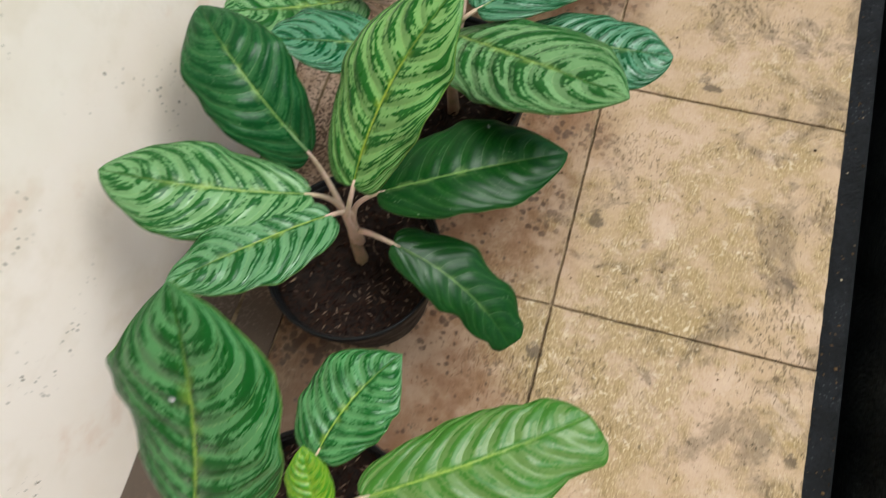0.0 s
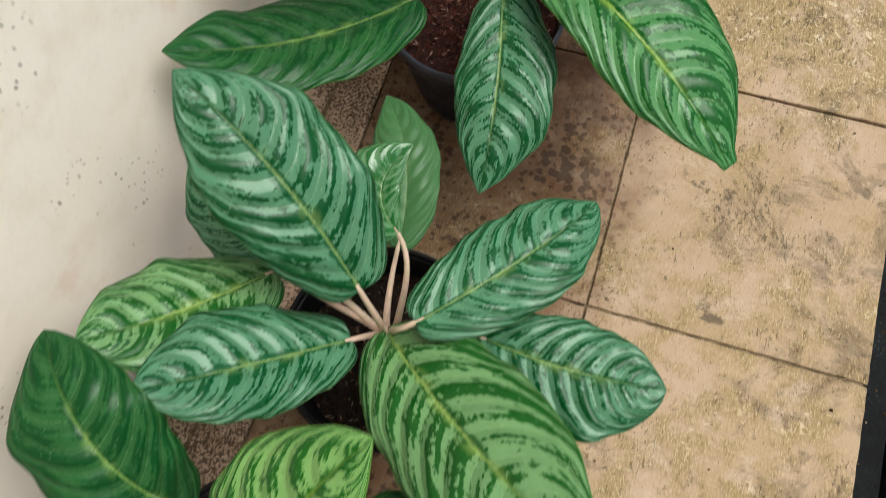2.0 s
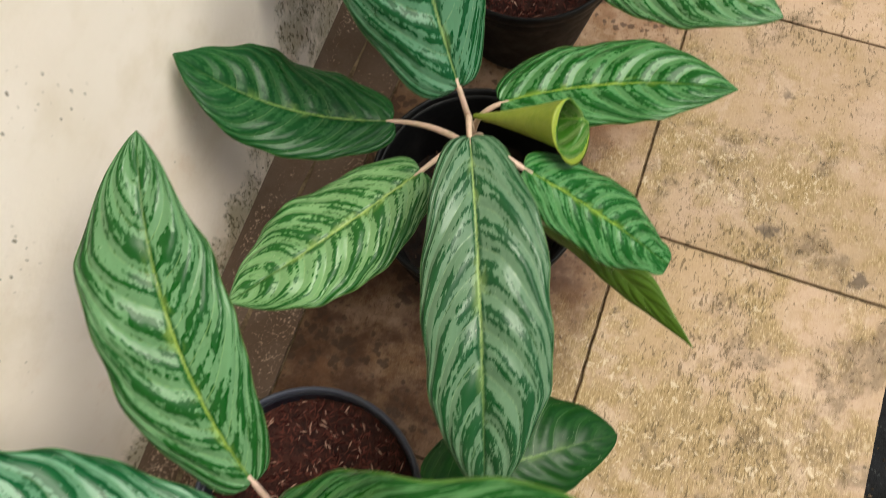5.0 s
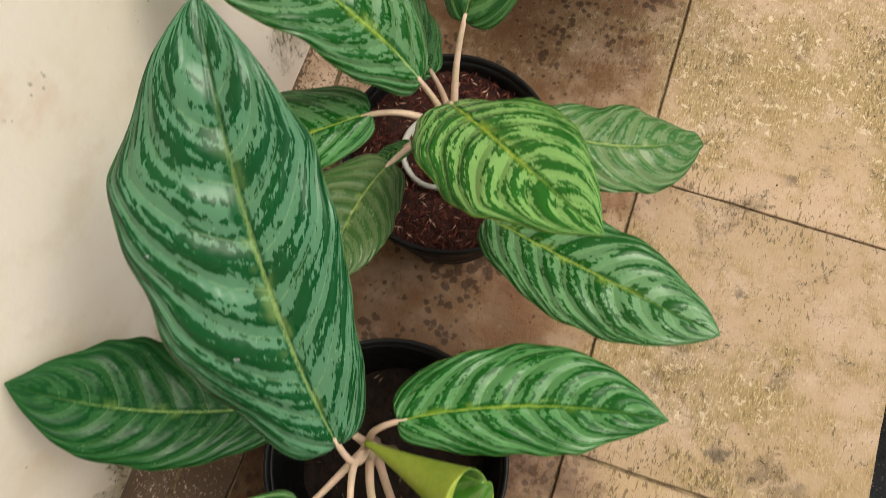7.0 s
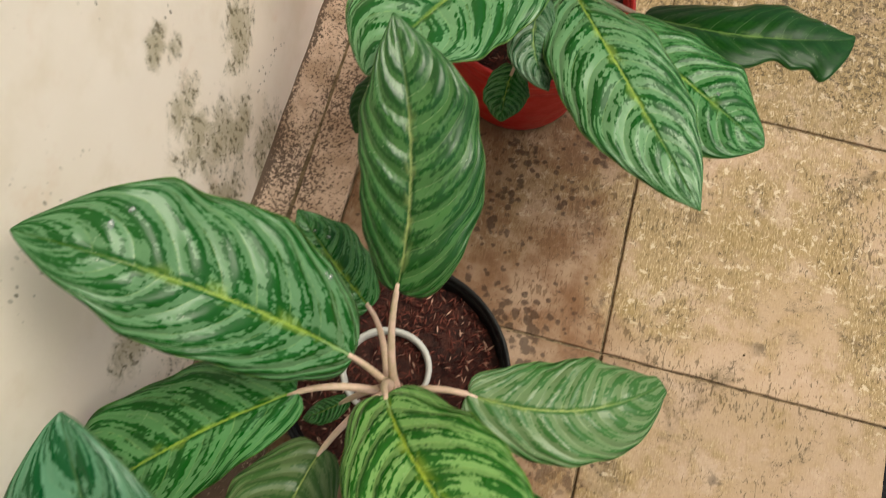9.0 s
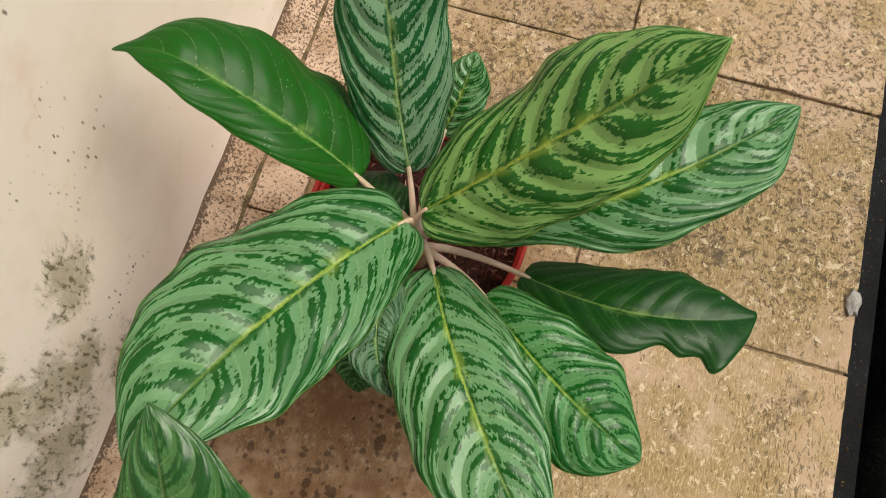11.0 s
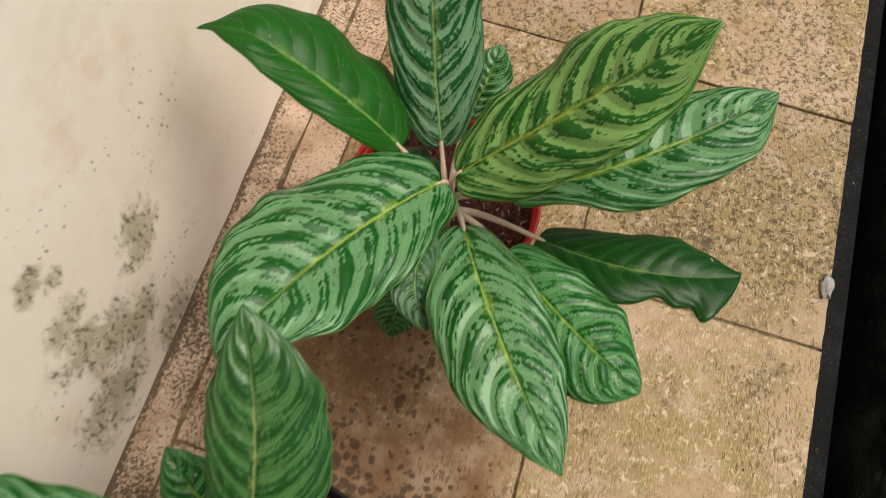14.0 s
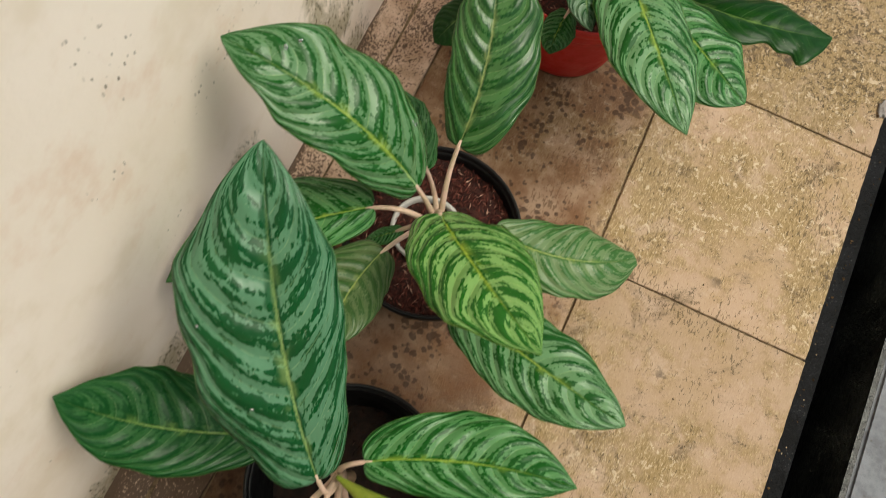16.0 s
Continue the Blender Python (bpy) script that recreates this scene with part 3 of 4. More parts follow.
    for here, away, radius in wet:
        bm = bmesh.new()
        bmesh.ops.create_uvsphere(bm, u_segments=14, v_segments=8, radius=1.0)
        for v in bm.verts:
            v.co = Vector((v.co.x * radius * 1.25, v.co.y * radius * 0.85, max(v.co.z, -0.15) * radius * 0.55))
        bm.transform(Matrix.Translation(here) @ away.to_track_quat("Z", "Y").to_matrix().to_4x4())
        part("water_drop", bm, WATER, blade, "clear water drop")
    if not stalk:
        return blade
    foot = Vector(CROWNS[plant.name])
    foot.z -= rng.uniform(0.0, 0.035)
    foot.x, foot.y = foot.x + rng.uniform(-0.003, 0.003), foot.y + rng.uniform(-0.003, 0.003)
    ahead = (bezier(pts, 0.05) - b).normalized()
    reach = (b - foot).length
    stalk = (foot, foot + Vector((0, 0, 0.35 * reach)) + (b - foot) * 0.15, b - ahead * reach * 0.35, b + ahead * 0.006 - Vector((0, 0, 0.0015)))
    part("petiole", tube(stalk, 0.0034, 0.0018, flare=1.5), STALK, blade)
    rib = [bezier(pts, 0.34 * k) - Vector((0, 0, 0.0028)) for k in range(3)]
    part("midrib", tube((rib[0], 2 * rib[1] - (rib[0] + rib[2]) / 2, rib[2]), 0.0020, 0.0010, 10, 8), UNDERSIDE, blade)
    return blade


def furled_leaf(plant, apex, mouth, radius, flap, turn, label):
    """A young leaf still rolled into a funnel, one side of whose mouth runs on into a drooping flap.
    turn: degrees about its axis at which the flap hangs."""
    a, m = Vector(apex), Vector(mouth)
    axis = (m - a).normalized()
    x = Vector((0.0, -1.0, 0.0))
    x = (x - axis * x.dot(axis)).normalized()
    y = axis.cross(x)
    long = (m - a).length
    nu, nv = 36, 40
    bm = bmesh.new()
    layer = bm.loops.layers.uv.new("blade")
    grid = {}
    for side in (0, 1):
        for j in range(nv + 1):
            v = j / nv
            angle = radians(turn) + 2 * math.pi * 1.18 * (v - 0.72)
            more = flap * math.exp(-((v - 0.72) / 0.28) ** 2) - 0.10 * math.exp(-((v - 0.25) / 0.12) ** 2)
            for i in range(nu + 1):
                u = i / nu * (1 + more)
                r = radius * (0.10 + 0.90 * min(u, 1.0) ** 1.25) * (1 - 0.10 * v)
                past = max(0.0, u - 0.92)
                r *= 1 + 1.5 * past
                out = x * math.cos(angle) + y * math.sin(angle)
                co = a + axis * (long * (u - 0.55 * past)) + out * (r - 0.0009 * side - long * 0.25 * past) - Vector((0, 0, 1)) * (long * 1.1 * past ** 1.4)
                grid[side, i, j] = bm.verts.new(co)
    for side in (0, 1):
        for i in range(nu):
            for j in range(nv):
                quad = [(i, j), (i, j + 1), (i + 1, j + 1), (i + 1, j)]
                if side:
                    quad.reverse()
                f = bm.faces.new([grid[side, *q] for q in quad])
                f.material_index = 1 - side
                for loop, (gi, gj) in zip(f.loops, quad):
                    loop[layer].uv = (gi / nu, gj / nv)
    for i in range(nu):
        for j in (0, nv):
            bm.faces.new((grid[0, i, j], grid[0, i + 1, j], grid[1, i + 1, j], grid[1, i, j]))
    for j in range(nv):
        for i in (0, nu):
            bm.faces.new((grid[0, i, j], grid[0, i, j + 1], grid[1, i, j + 1], grid[1, i, j]))
    bmesh.ops.recalc_face_normals(bm, faces=bm.faces[:])
    blade = part("leaf", bm, LOOKS["lime"], plant, label)
    blade.data.materials.append(FURLED)
    foot = Vector(CROWNS[plant.name])
    part("petiole", tube((foot, foot.lerp(a, 0.5) + Vector((0, 0, 0.006)), a + axis * 0.006), 0.0026, 0.0020), STALK, blade)
    return blade


def potted_plant(x, y, radius, height, crown, soil_drop, pot, rim, soil, husk, label, flakes_wanted=2400):
    """A round nursery pot with a rolled rim, soil with husks and a short stem; leaves are added afterwards."""
    ob = new("potted_plant")
    tagged(ob, label, "potted plant", "row of potted plants along the wall")
    CROWNS[ob.name] = crown
    h, r = height, radius
    profile = [(0.0, 0.004), (0.68 * r, 0.003), (0.715 * r, 0.0), (0.735 * r, 0.006), (0.90 * r, 0.70 * h), (0.915 * r, 0.80 * h), (0.955 * r, 0.81 * h), (0.975 * r, 0.84 * h)]
    inner = [(0.955 * r, h - 0.004), (0.93 * r, h - 0.012), (0.90 * r, 0.72 * h), (0.80 * r, 0.3 * h)]
    at = Matrix.Translation((x, y, 0))
    bm, _ = lathe(profile + [(0.97 * r, h - 0.012)] + inner)
    bm.transform(at)
    body = part("pot", bm, pot, ob)
    lip = [(0.965 * r, h - 0.014), (0.99 * r, h - 0.012), (1.0 * r, h - 0.006), (0.998 * r, h - 0.001), (0.985 * r, h + 0.001), (0.962 * r, h), (0.948 * r, h - 0.005), (0.952 * r, h - 0.013)]
    bm, _ = lathe(lip)
    bm.transform(at)
    part("rim", bm, rim, body)
    level = h - soil_drop
    rng = random.Random(int(1000 * y) + 5)
    rr = r * 0.925
    bm, rings = lathe([(rr * k / 14, level) for k in range(14, 0, -1)], 48)
    centre = bm.verts.new((0, 0, level))
    for k in range(48):
        bm.faces.new((rings[-1][k], rings[-1][(k + 1) % 48], centre))
    for v in bm.verts:
        v.co.z += 0.007 * noise.noise(Vector((v.co.x * 45, v.co.y * 45, y * 9))) + 0.004 * noise.noise(Vector((v.co.x * 150, v.co.y * 150, y)))
    bm.transform(at)
    ground_part = part("soil", bm, soil, ob)
    verts, faces = [], []
    for _ in range(flakes_wanted):
        a, q = rng.uniform(0, 6.283), rr * 0.98 * math.sqrt(rng.random())
        size = rng.uniform(0.0020, 0.0046)
        m = Matrix.Translation((x + q * math.cos(a), y + q * math.sin(a), level + rng.uniform(0.0, 0.006))) @ Euler((rng.uniform(-0.6, 0.6), rng.uniform(-0.6, 0.6), rng.uniform(0, 6.28))).to_matrix().to_4x4()
        k = len(verts)
        for cx, cy, cz in ((-1, 0, 0), (0, -0.2, 0), (1, 0, 0), (0, 0.2, 0), (0, 0, 0.2), (0, 0, -0.12)):
            verts.append(m @ Vector((cx * size, cy * size, cz * size)))
        for i in range(4):
            faces += [(k + i, k + (i + 1) % 4, k + 4), (k + (i + 1) % 4, k + i, k + 5)]
    data = bpy.data.meshes.new("coir")
    data.from_pydata(verts, [], faces)
    data.materials.append(husk)
    flakes = new("coir", data)
    flakes.parent = ground_part
    tagged(flakes, kind="stuff")
    c = Vector(crown)
    foot = Vector((x + (c.x - x) * 0.6, y + (c.y - y) * 0.6, level - 0.01))
    part("stem", tube((foot, foot + Vector((0, 0, 0.5 * (c.z - level))), c + Vector((0, 0, 0.004))), 0.0070, 0.0042, 12, 12, 1.15), STEM, ob)
    return ob


def plain(name, bm, material, label, category, kind="structure", smooth=False):
    return tagged(part(name, bm, material, None, "", smooth), label, category, "", kind)


# ---- structure ----
Y0, Y1 = -0.8, 3.3
plain("wall", block(WALL_X - 0.15, WALL_X, Y0 - 1.6, Y1 + 1.6, -0.02, 2.6), WALL, "cream painted wall with dark flecks and mould patches", "wall")
bed = plain("floor", block(WALL_X, 0.285, Y0, Y1, -0.12, -0.004), GROUT, "weathered sand-coloured cement paving tiles with dark joints", "floor")
bm = bmesh.new()
rows = 160
for i in range(rows + 1):
    y = Y0 + (Y1 - Y0) * i / rows
    w = 0.034 + 0.006 * noise.noise(Vector((y * 14, 0, 3)))
    h = 0.008 + 0.004 * noise.noise(Vector((y * 22, 5, 0)))
    for px, pz in ((WALL_X, h + 0.012), (WALL_X + 0.35 * w, h), (WALL_X + 0.75 * w, 0.004), (WALL_X + w, -0.003)):
        bm.verts.new((px, y, pz))
bm.verts.ensure_lookup_table()
for i in range(rows):
    for k in range(3):
        bm.faces.new((bm.verts[4 * i + k], bm.verts[4 * i + k + 1], bm.verts[4 * i + 5 + k], bm.verts[4 * i + 4 + k]))
plain("mortar_fillet", bm, MORTAR, "rough stained mortar fillet at the foot of the wall", "trim", smooth=True)
# unseen wall, added to hold back the sky's light from behind
plain("light_blocking_wall", block(WALL_X - 0.15, 3.2, -0.95, -0.80, -0.02, 2.6), WALL, "unseen cream wall added across the passage to block light", "wall")
# unseen eave, added to cut the overhead sky and its sheen on the leaves
plain("sky_blocking_eave", block(WALL_X - 0.15, 0.10, -0.95, Y1 + 1.6, 2.60, 2.68), EAVE, "unseen boarded eave added over the passage to block the sky", "eave")
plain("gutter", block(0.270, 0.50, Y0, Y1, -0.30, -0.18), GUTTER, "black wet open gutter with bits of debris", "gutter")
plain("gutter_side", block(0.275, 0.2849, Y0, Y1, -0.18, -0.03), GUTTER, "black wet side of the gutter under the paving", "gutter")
# ledge added in place of the lit near part of the gutter's bottom
plain("added_gutter_ledge", block(0.285, 0.338, Y0, Y1, -0.18, -0.055, 0.004), ADDED_LEDGE, "dark wet mottled ledge added for the lit near part of the gutter's bottom", "gutter")
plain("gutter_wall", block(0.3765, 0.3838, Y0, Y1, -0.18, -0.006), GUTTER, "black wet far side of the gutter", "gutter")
plain("pavement", block(0.384, 3.2, Y0, Y1, -0.178, -0.002, 0.004), CEMENT, "grey cement slab beyond the gutter", "pavement")
plain("ground", block(-40, 40, -40, 40, -0.7, -0.31), CEMENT, "grey cement ground around the place", "ground")


# ---- potted plants along the wall ----
# plant 0
plant = potted_plant(-0.150, 0.000, 0.095, 0.140, (-0.135, 0.005, 0.215), 0.030, BLACK_POT, BLACK_POT, DARK_SOIL, DARK_HUSK, "aglaonema with broad patterned leaves in a black pot")
leaf(plant, "deep", (-0.147, 0.005, 0.420), (-0.141, 0.058, 0.488), (-0.149, 0.102, 0.540), (0.045, 0.042), 0.56, fold=0.12, drops=((0.6, -0.2, 0.0016),), blunt=0.0)
leaf(plant, "deep", (-0.140, 0.063, 0.249), (-0.126, 0.106, 0.258), (-0.099, 0.153, 0.253), (0.039, 0.035), 0.46, fold=0.14)
leaf(plant, "lime", (-0.095, 0.043, 0.260), (-0.021, 0.091, 0.259), (0.051, 0.147, 0.245), (0.035, 0.048), 0.49, blunt=0.5, fold=0.12, cut=0.75, skew=0.6)
leaf(plant, "young", (-0.108, 0.019, 0.300), (-0.119, 0.041, 0.319), (-0.130, 0.063, 0.330), (0.017, 0.014), 0.50, fold=0.2)

# plant 1
plant = potted_plant(-0.202, 0.262, 0.090, 0.130, (-0.190, 0.265, 0.195), 0.016, BLACK_POT, BLACK_POT, DARK_SOIL, DARK_HUSK, "aglaonema with rounded leaves in a black pot of dark soil")
leaf(plant, "faint", (-0.236, 0.308, 0.240), (-0.281, 0.329, 0.312), (-0.348, 0.388, 0.314), (0.043, 0.042), 0.49, blunt=0.55, fold=0.16)
leaf(plant, "pale", (-0.208, 0.257, 0.276), (-0.275, 0.227, 0.316), (-0.354, 0.215, 0.331), (0.043, 0.041), 0.51, blunt=0.6, fold=0.12)
leaf(plant, "silver", (-0.187, 0.245, 0.272), (-0.228, 0.193, 0.305), (-0.270, 0.143, 0.322), (0.035, 0.032), 0.52, fold=0.14, blunt=0.2)
leaf(plant, "yellow", (-0.166, 0.261, 0.305), (-0.142, 0.324, 0.371), (-0.104, 0.382, 0.415), (0.045, 0.038), 0.53, fold=0.2, blunt=0.25, heart=0.6)
leaf(plant, "dark", (-0.157, 0.277, 0.264), (-0.083, 0.316, 0.267), (-0.014, 0.358, 0.250), (0.050, 0.037), 0.50, blunt=0.45, fold=0.14, puff=0.5, drops=((0.62, -0.75, 0.002),))
leaf(plant, "dark", (-0.143, 0.253, 0.215), (-0.085, 0.240, 0.193), (-0.026, 0.207, 0.145), (0.037, 0.028), 0.43, blunt=0.6, fold=0.14, cut=0.55, wave=1.8, puff=0.4, lobes=((1, 0.62, 0.1, -0.25), (-1, 0.6, 0.1, -0.18), (-1, 0.85, 0.1, 0.2)))

# plant 2
plant = potted_plant(-0.168, 0.475, 0.092, 0.130, (-0.153, 0.473, 0.205), 0.05, BLACK_POT, BLACK_POT, DARK_SOIL, DARK_HUSK, "bushy aglaonema with blue-green and yellow leaves in a black pot")
leaf(plant, "teal", (-0.173, 0.486, 0.259), (-0.235, 0.528, 0.329), (-0.311, 0.564, 0.371), (0.048, 0.054), 0.52, fold=0.12, blunt=0.2)
leaf(plant, "pale", (-0.251, 0.486, 0.232), (-0.289, 0.425, 0.282), (-0.323, 0.387, 0.316), (0.042, 0.046), 0.59, blunt=0.5, fold=0.14)
leaf(plant, "teal", (-0.177, 0.457, 0.215), (-0.229, 0.407, 0.274), (-0.273, 0.369, 0.317), (0.037, 0.048), 0.56, blunt=0.45, fold=0.14)
leaf(plant, "dull", (-0.169, 0.543, 0.203), (-0.181, 0.605, 0.216), (-0.221, 0.669, 0.212), (0.029, 0.028), 0.46, fold=0.2, blunt=0.2)
leaf(plant, "teal", (-0.125, 0.474, 0.266), (-0.073, 0.534, 0.261), (-0.025, 0.610, 0.239), (0.040, 0.037), 0.46, blunt=0.5, fold=0.14)
leaf(plant, "teal", (-0.082, 0.485, 0.230), (-0.006, 0.478, 0.241), (0.056, 0.485, 0.236), (0.040, 0.046), 0.55, blunt=0.65, fold=0.1)
leaf(plant, "pale", (-0.151, 0.470, 0.227), (-0.060, 0.401, 0.309), (0.023, 0.354, 0.356), (0.054, 0.050), 0.57, blunt=0.25, fold=0.12)
leaf(plant, "blue", (-0.255, 0.495, 0.220), (-0.301, 0.521, 0.227), (-0.361, 0.569, 0.217), (0.030, 0.032), 0.48, blunt=0.2, fold=0.1)
leaf(plant, "wet", (-0.167, 0.546, 0.228), (-0.188, 0.572, 0.244), (-0.174, 0.612, 0.252), (0.031, 0.015), 0.48, roll=12, fold=0.45, wave=0.5, heart=0.2, puff=0.4)

# plant 3
plant = potted_plant(-0.193, 0.838, 0.095, 0.140, (-0.172, 0.832, 0.195), 0.024, BLUE_POT, GREY_RIM, RED_SOIL, RED_HUSK, "large-leaved aglaonema in a grey-rimmed pot of red-brown coir")
leaf(plant, "silver", (-0.200, 0.857, 0.302), (-0.258, 0.920, 0.361), (-0.315, 1.021, 0.396), (0.043, 0.035), 0.46, roll=8, fold=0.14, lobes=((-1, 0.75, 0.12, 0.12), (1, 0.82, 0.1, -0.15)), blunt=0.25)
leaf(plant, "deep", (-0.163, 0.824, 0.308), (-0.032, 0.858, 0.429), (0.062, 0.878, 0.465), (0.059, 0.050), 0.64, roll=34, fold=0.12, blunt=0.3)
leaf(plant, "blue", (-0.183, 0.810, 0.308), (-0.293, 0.781, 0.383), (-0.369, 0.770, 0.444), (0.053, 0.059), 0.58, fold=0.12, blunt=0.3)
folded = leaf(plant, "young", (-0.166, 0.818, 0.309), (-0.214, 0.774, 0.416), (-0.240, 0.736, 0.489), (0.027, 0.027), 0.59, roll=-15, fold=0.5)
leaf(folded, "young", (-0.178, 0.808, 0.323), (-0.202, 0.753, 0.431), (-0.217, 0.724, 0.492), (0.009, 0.006), 0.50, roll=180, fold=0.1, under=YOUNG_UNDERSIDE, stalk=False, name="folded_side", label="paler side of the leaf folded over")
leaf(plant, "faint", (-0.221, 0.754, 0.237), (-0.304, 0.659, 0.269), (-0.366, 0.607, 0.309), (0.046, 0.050), 0.59, fold=0.18, blunt=0.25)
leaf(plant, "teal", (-0.151, 0.783, 0.235), (-0.131, 0.700, 0.222), (-0.122, 0.615, 0.183), (0.050, 0.036), 0.48, blunt=0.1, fold=0.14)
leaf(plant, "deep", (-0.132, 0.811, 0.271), (-0.028, 0.748, 0.262), (0.070, 0.680, 0.217), (0.073, 0.042), 0.49, blunt=0.2, fold=0.14, cut=0.2)
folded = leaf(plant, "dark_shaded", (-0.016, 0.872, 0.215), (0.055, 0.887, 0.226), (0.121, 0.913, 0.226), (0.028, 0.020), 0.50, roll=28, blunt=0.4, fold=0.1, wave=0.6, puff=0.3, lobes=((1, 0.32, 0.2, 0.3), (1, 0.75, 0.2, -0.15), (-1, 0.80, 0.16, 0.3)))
leaf(folded, "dark_shaded", (-0.063, 0.865, 0.243), (-0.010, 0.878, 0.243), (0.054, 0.880, 0.236), (0.046, 0.003), 0.50, roll=180, fold=0.1, wave=0.5, under=YOUNG_UNDERSIDE, stalk=False, name="folded_side", label="paler side of the leaf turned over")
part("midrib", tube(((-0.064, 0.866, 0.245), (-0.040, 0.872, 0.247), (0.002, 0.882, 0.246)), 0.0028, 0.0018, 10, 8), STALK, folded)
leaf(plant, "dark", (-0.100, 0.883, 0.195), (-0.038, 0.930, 0.194), (0.024, 0.971, 0.168), (0.046, 0.031), 0.50, blunt=0.6, fold=0.1)

# plant 4
plant = potted_plant(-0.150, 1.142, 0.098, 0.145, (-0.158, 1.150, 0.215), 0.085, BLACK_POT, BLACK_POT, DARK_SOIL, DARK_HUSK, "aglaonema with long drooping leaves in a black pot", 500)
leaf(plant, "faint", (-0.232, 1.157, 0.194), (-0.310, 1.124, 0.232), (-0.379, 1.115, 0.294), (0.039, 0.050), 0.49, fold=0.18, blunt=0.0)
leaf(plant, "teal", (-0.166, 1.147, 0.313), (-0.231, 1.233, 0.400), (-0.282, 1.325, 0.454), (0.061, 0.041), 0.54, fold=0.2, drops=((0.3, -0.5, 0.0016), (0.55, -0.75, 0.0012)), blunt=0.3, lobes=((-1, 0.68, 0.2, 0.12), (1, 0.68, 0.2, 0.1)))
leaf(plant, "deep", (-0.141, 1.172, 0.256), (-0.063, 1.207, 0.269), (0.022, 1.225, 0.278), (0.041, 0.031), 0.50, fold=0.14)
furled_leaf(plant, (-0.156, 1.152, 0.262), (-0.081, 1.141, 0.317), 0.020, 0.20, 20, "young lime leaf still rolled into a funnel")
leaf(plant, "deep", (-0.104, 1.105, 0.307), (-0.051, 1.106, 0.269), (0.017, 1.099, 0.223), (0.030, 0.029), 0.44, blunt=0.5, fold=0.12, cut=0.45)
leaf(plant, "olive", (-0.082, 1.093, 0.247), (-0.006, 1.094, 0.173), (0.062, 1.057, 0.167), (0.013, 0.012), 0.58, roll=45, fold=0.2, lobes=((-1, 0.65, 0.2, 0.35), (1, 0.65, 0.2, 0.35)))
leaf(plant, "frost", (-0.146, 1.113, 0.311), (-0.100, 0.999, 0.307), (-0.060, 0.890, 0.249), (0.047, 0.038), 0.49, blunt=0.2, fold=0.32)
leaf(plant, "pale", (-0.181, 1.099, 0.256), (-0.223, 1.030, 0.265), (-0.271, 0.958, 0.274), (0.042, 0.040), 0.48, blunt=0.2, fold=0.12)

# plant 5
plant = potted_plant(-0.185, 1.410, 0.096, 0.142, (-0.177, 1.388, 0.245), 0.022, BLACK_POT, BLACK_POT, RED_SOIL, RED_HUSK, "aglaonema in a black pot with a white plastic ring in it")
leaf(plant, "grey", (-0.201, 1.397, 0.284), (-0.276, 1.400, 0.370), (-0.366, 1.399, 0.403), (0.036, 0.057), 0.54, fold=0.12, drops=((0.8, 0.4, 0.0022), (0.77, 0.55, 0.0016), (0.18, 0.75, 0.0018), (0.2, 0.85, 0.0013)), blunt=0.32)
leaf(plant, "mossy", (-0.184, 1.442, 0.301), (-0.192, 1.509, 0.354), (-0.221, 1.579, 0.387), (0.031, 0.044), 0.51, fold=0.1)
leaf(plant, "yellow", (-0.172, 1.377, 0.306), (-0.120, 1.324, 0.382), (-0.062, 1.285, 0.409), (0.041, 0.041), 0.59, fold=0.12, blunt=0, heart=1.1)
leaf(plant, "wan", (-0.124, 1.395, 0.269), (-0.062, 1.401, 0.263), (0.004, 1.440, 0.237), (0.034, 0.034), 0.44, blunt=0.65, fold=0.1, cut=0.3)
leaf(plant, "silver", (-0.128, 1.330, 0.240), (-0.040, 1.300, 0.281), (0.037, 1.285, 0.290), (0.038, 0.037), 0.57, blunt=0.3, fold=0.14)
leaf(plant, "deep", (-0.231, 1.368, 0.270), (-0.300, 1.314, 0.260), (-0.375, 1.236, 0.220), (0.033, 0.047), 0.43, fold=0.1)
leaf(plant, "mottled", (-0.205, 1.338, 0.267), (-0.212, 1.291, 0.289), (-0.209, 1.233, 0.305), (0.028, 0.040), 0.46, blunt=0.2, fold=0.1)
leaf(plant, "deep", (-0.211, 1.446, 0.202), (-0.239, 1.464, 0.231), (-0.274, 1.492, 0.251), (0.024, 0.026), 0.48, fold=0.1, drops=((0.7, 0.3, 0.0014), (0.8, 0.1, 0.0012)))
leaf(plant, "deep", (-0.205, 1.375, 0.220), (-0.219, 1.364, 0.213), (-0.235, 1.355, 0.200), (0.009, 0.008), 0.51, blunt=0.3, fold=0.1)

# plant 6
plant = potted_plant(-0.153, 1.785, 0.095, 0.150, (-0.138, 1.737, 0.255), 0.020, RED_POT, RED_POT, RED_SOIL, RED_HUSK, "large striped aglaonema in a red plastic pot")
leaf(plant, "silver", (-0.145, 1.734, 0.287), (-0.197, 1.640, 0.333), (-0.230, 1.549, 0.364), (0.046, 0.063), 0.53, fold=0.16, heart=0.7, blunt=0.25)
leaf(plant, "ashen", (-0.160, 1.791, 0.234), (-0.180, 1.829, 0.305), (-0.206, 1.893, 0.400), (0.035, 0.041), 0.41, fold=0.1)
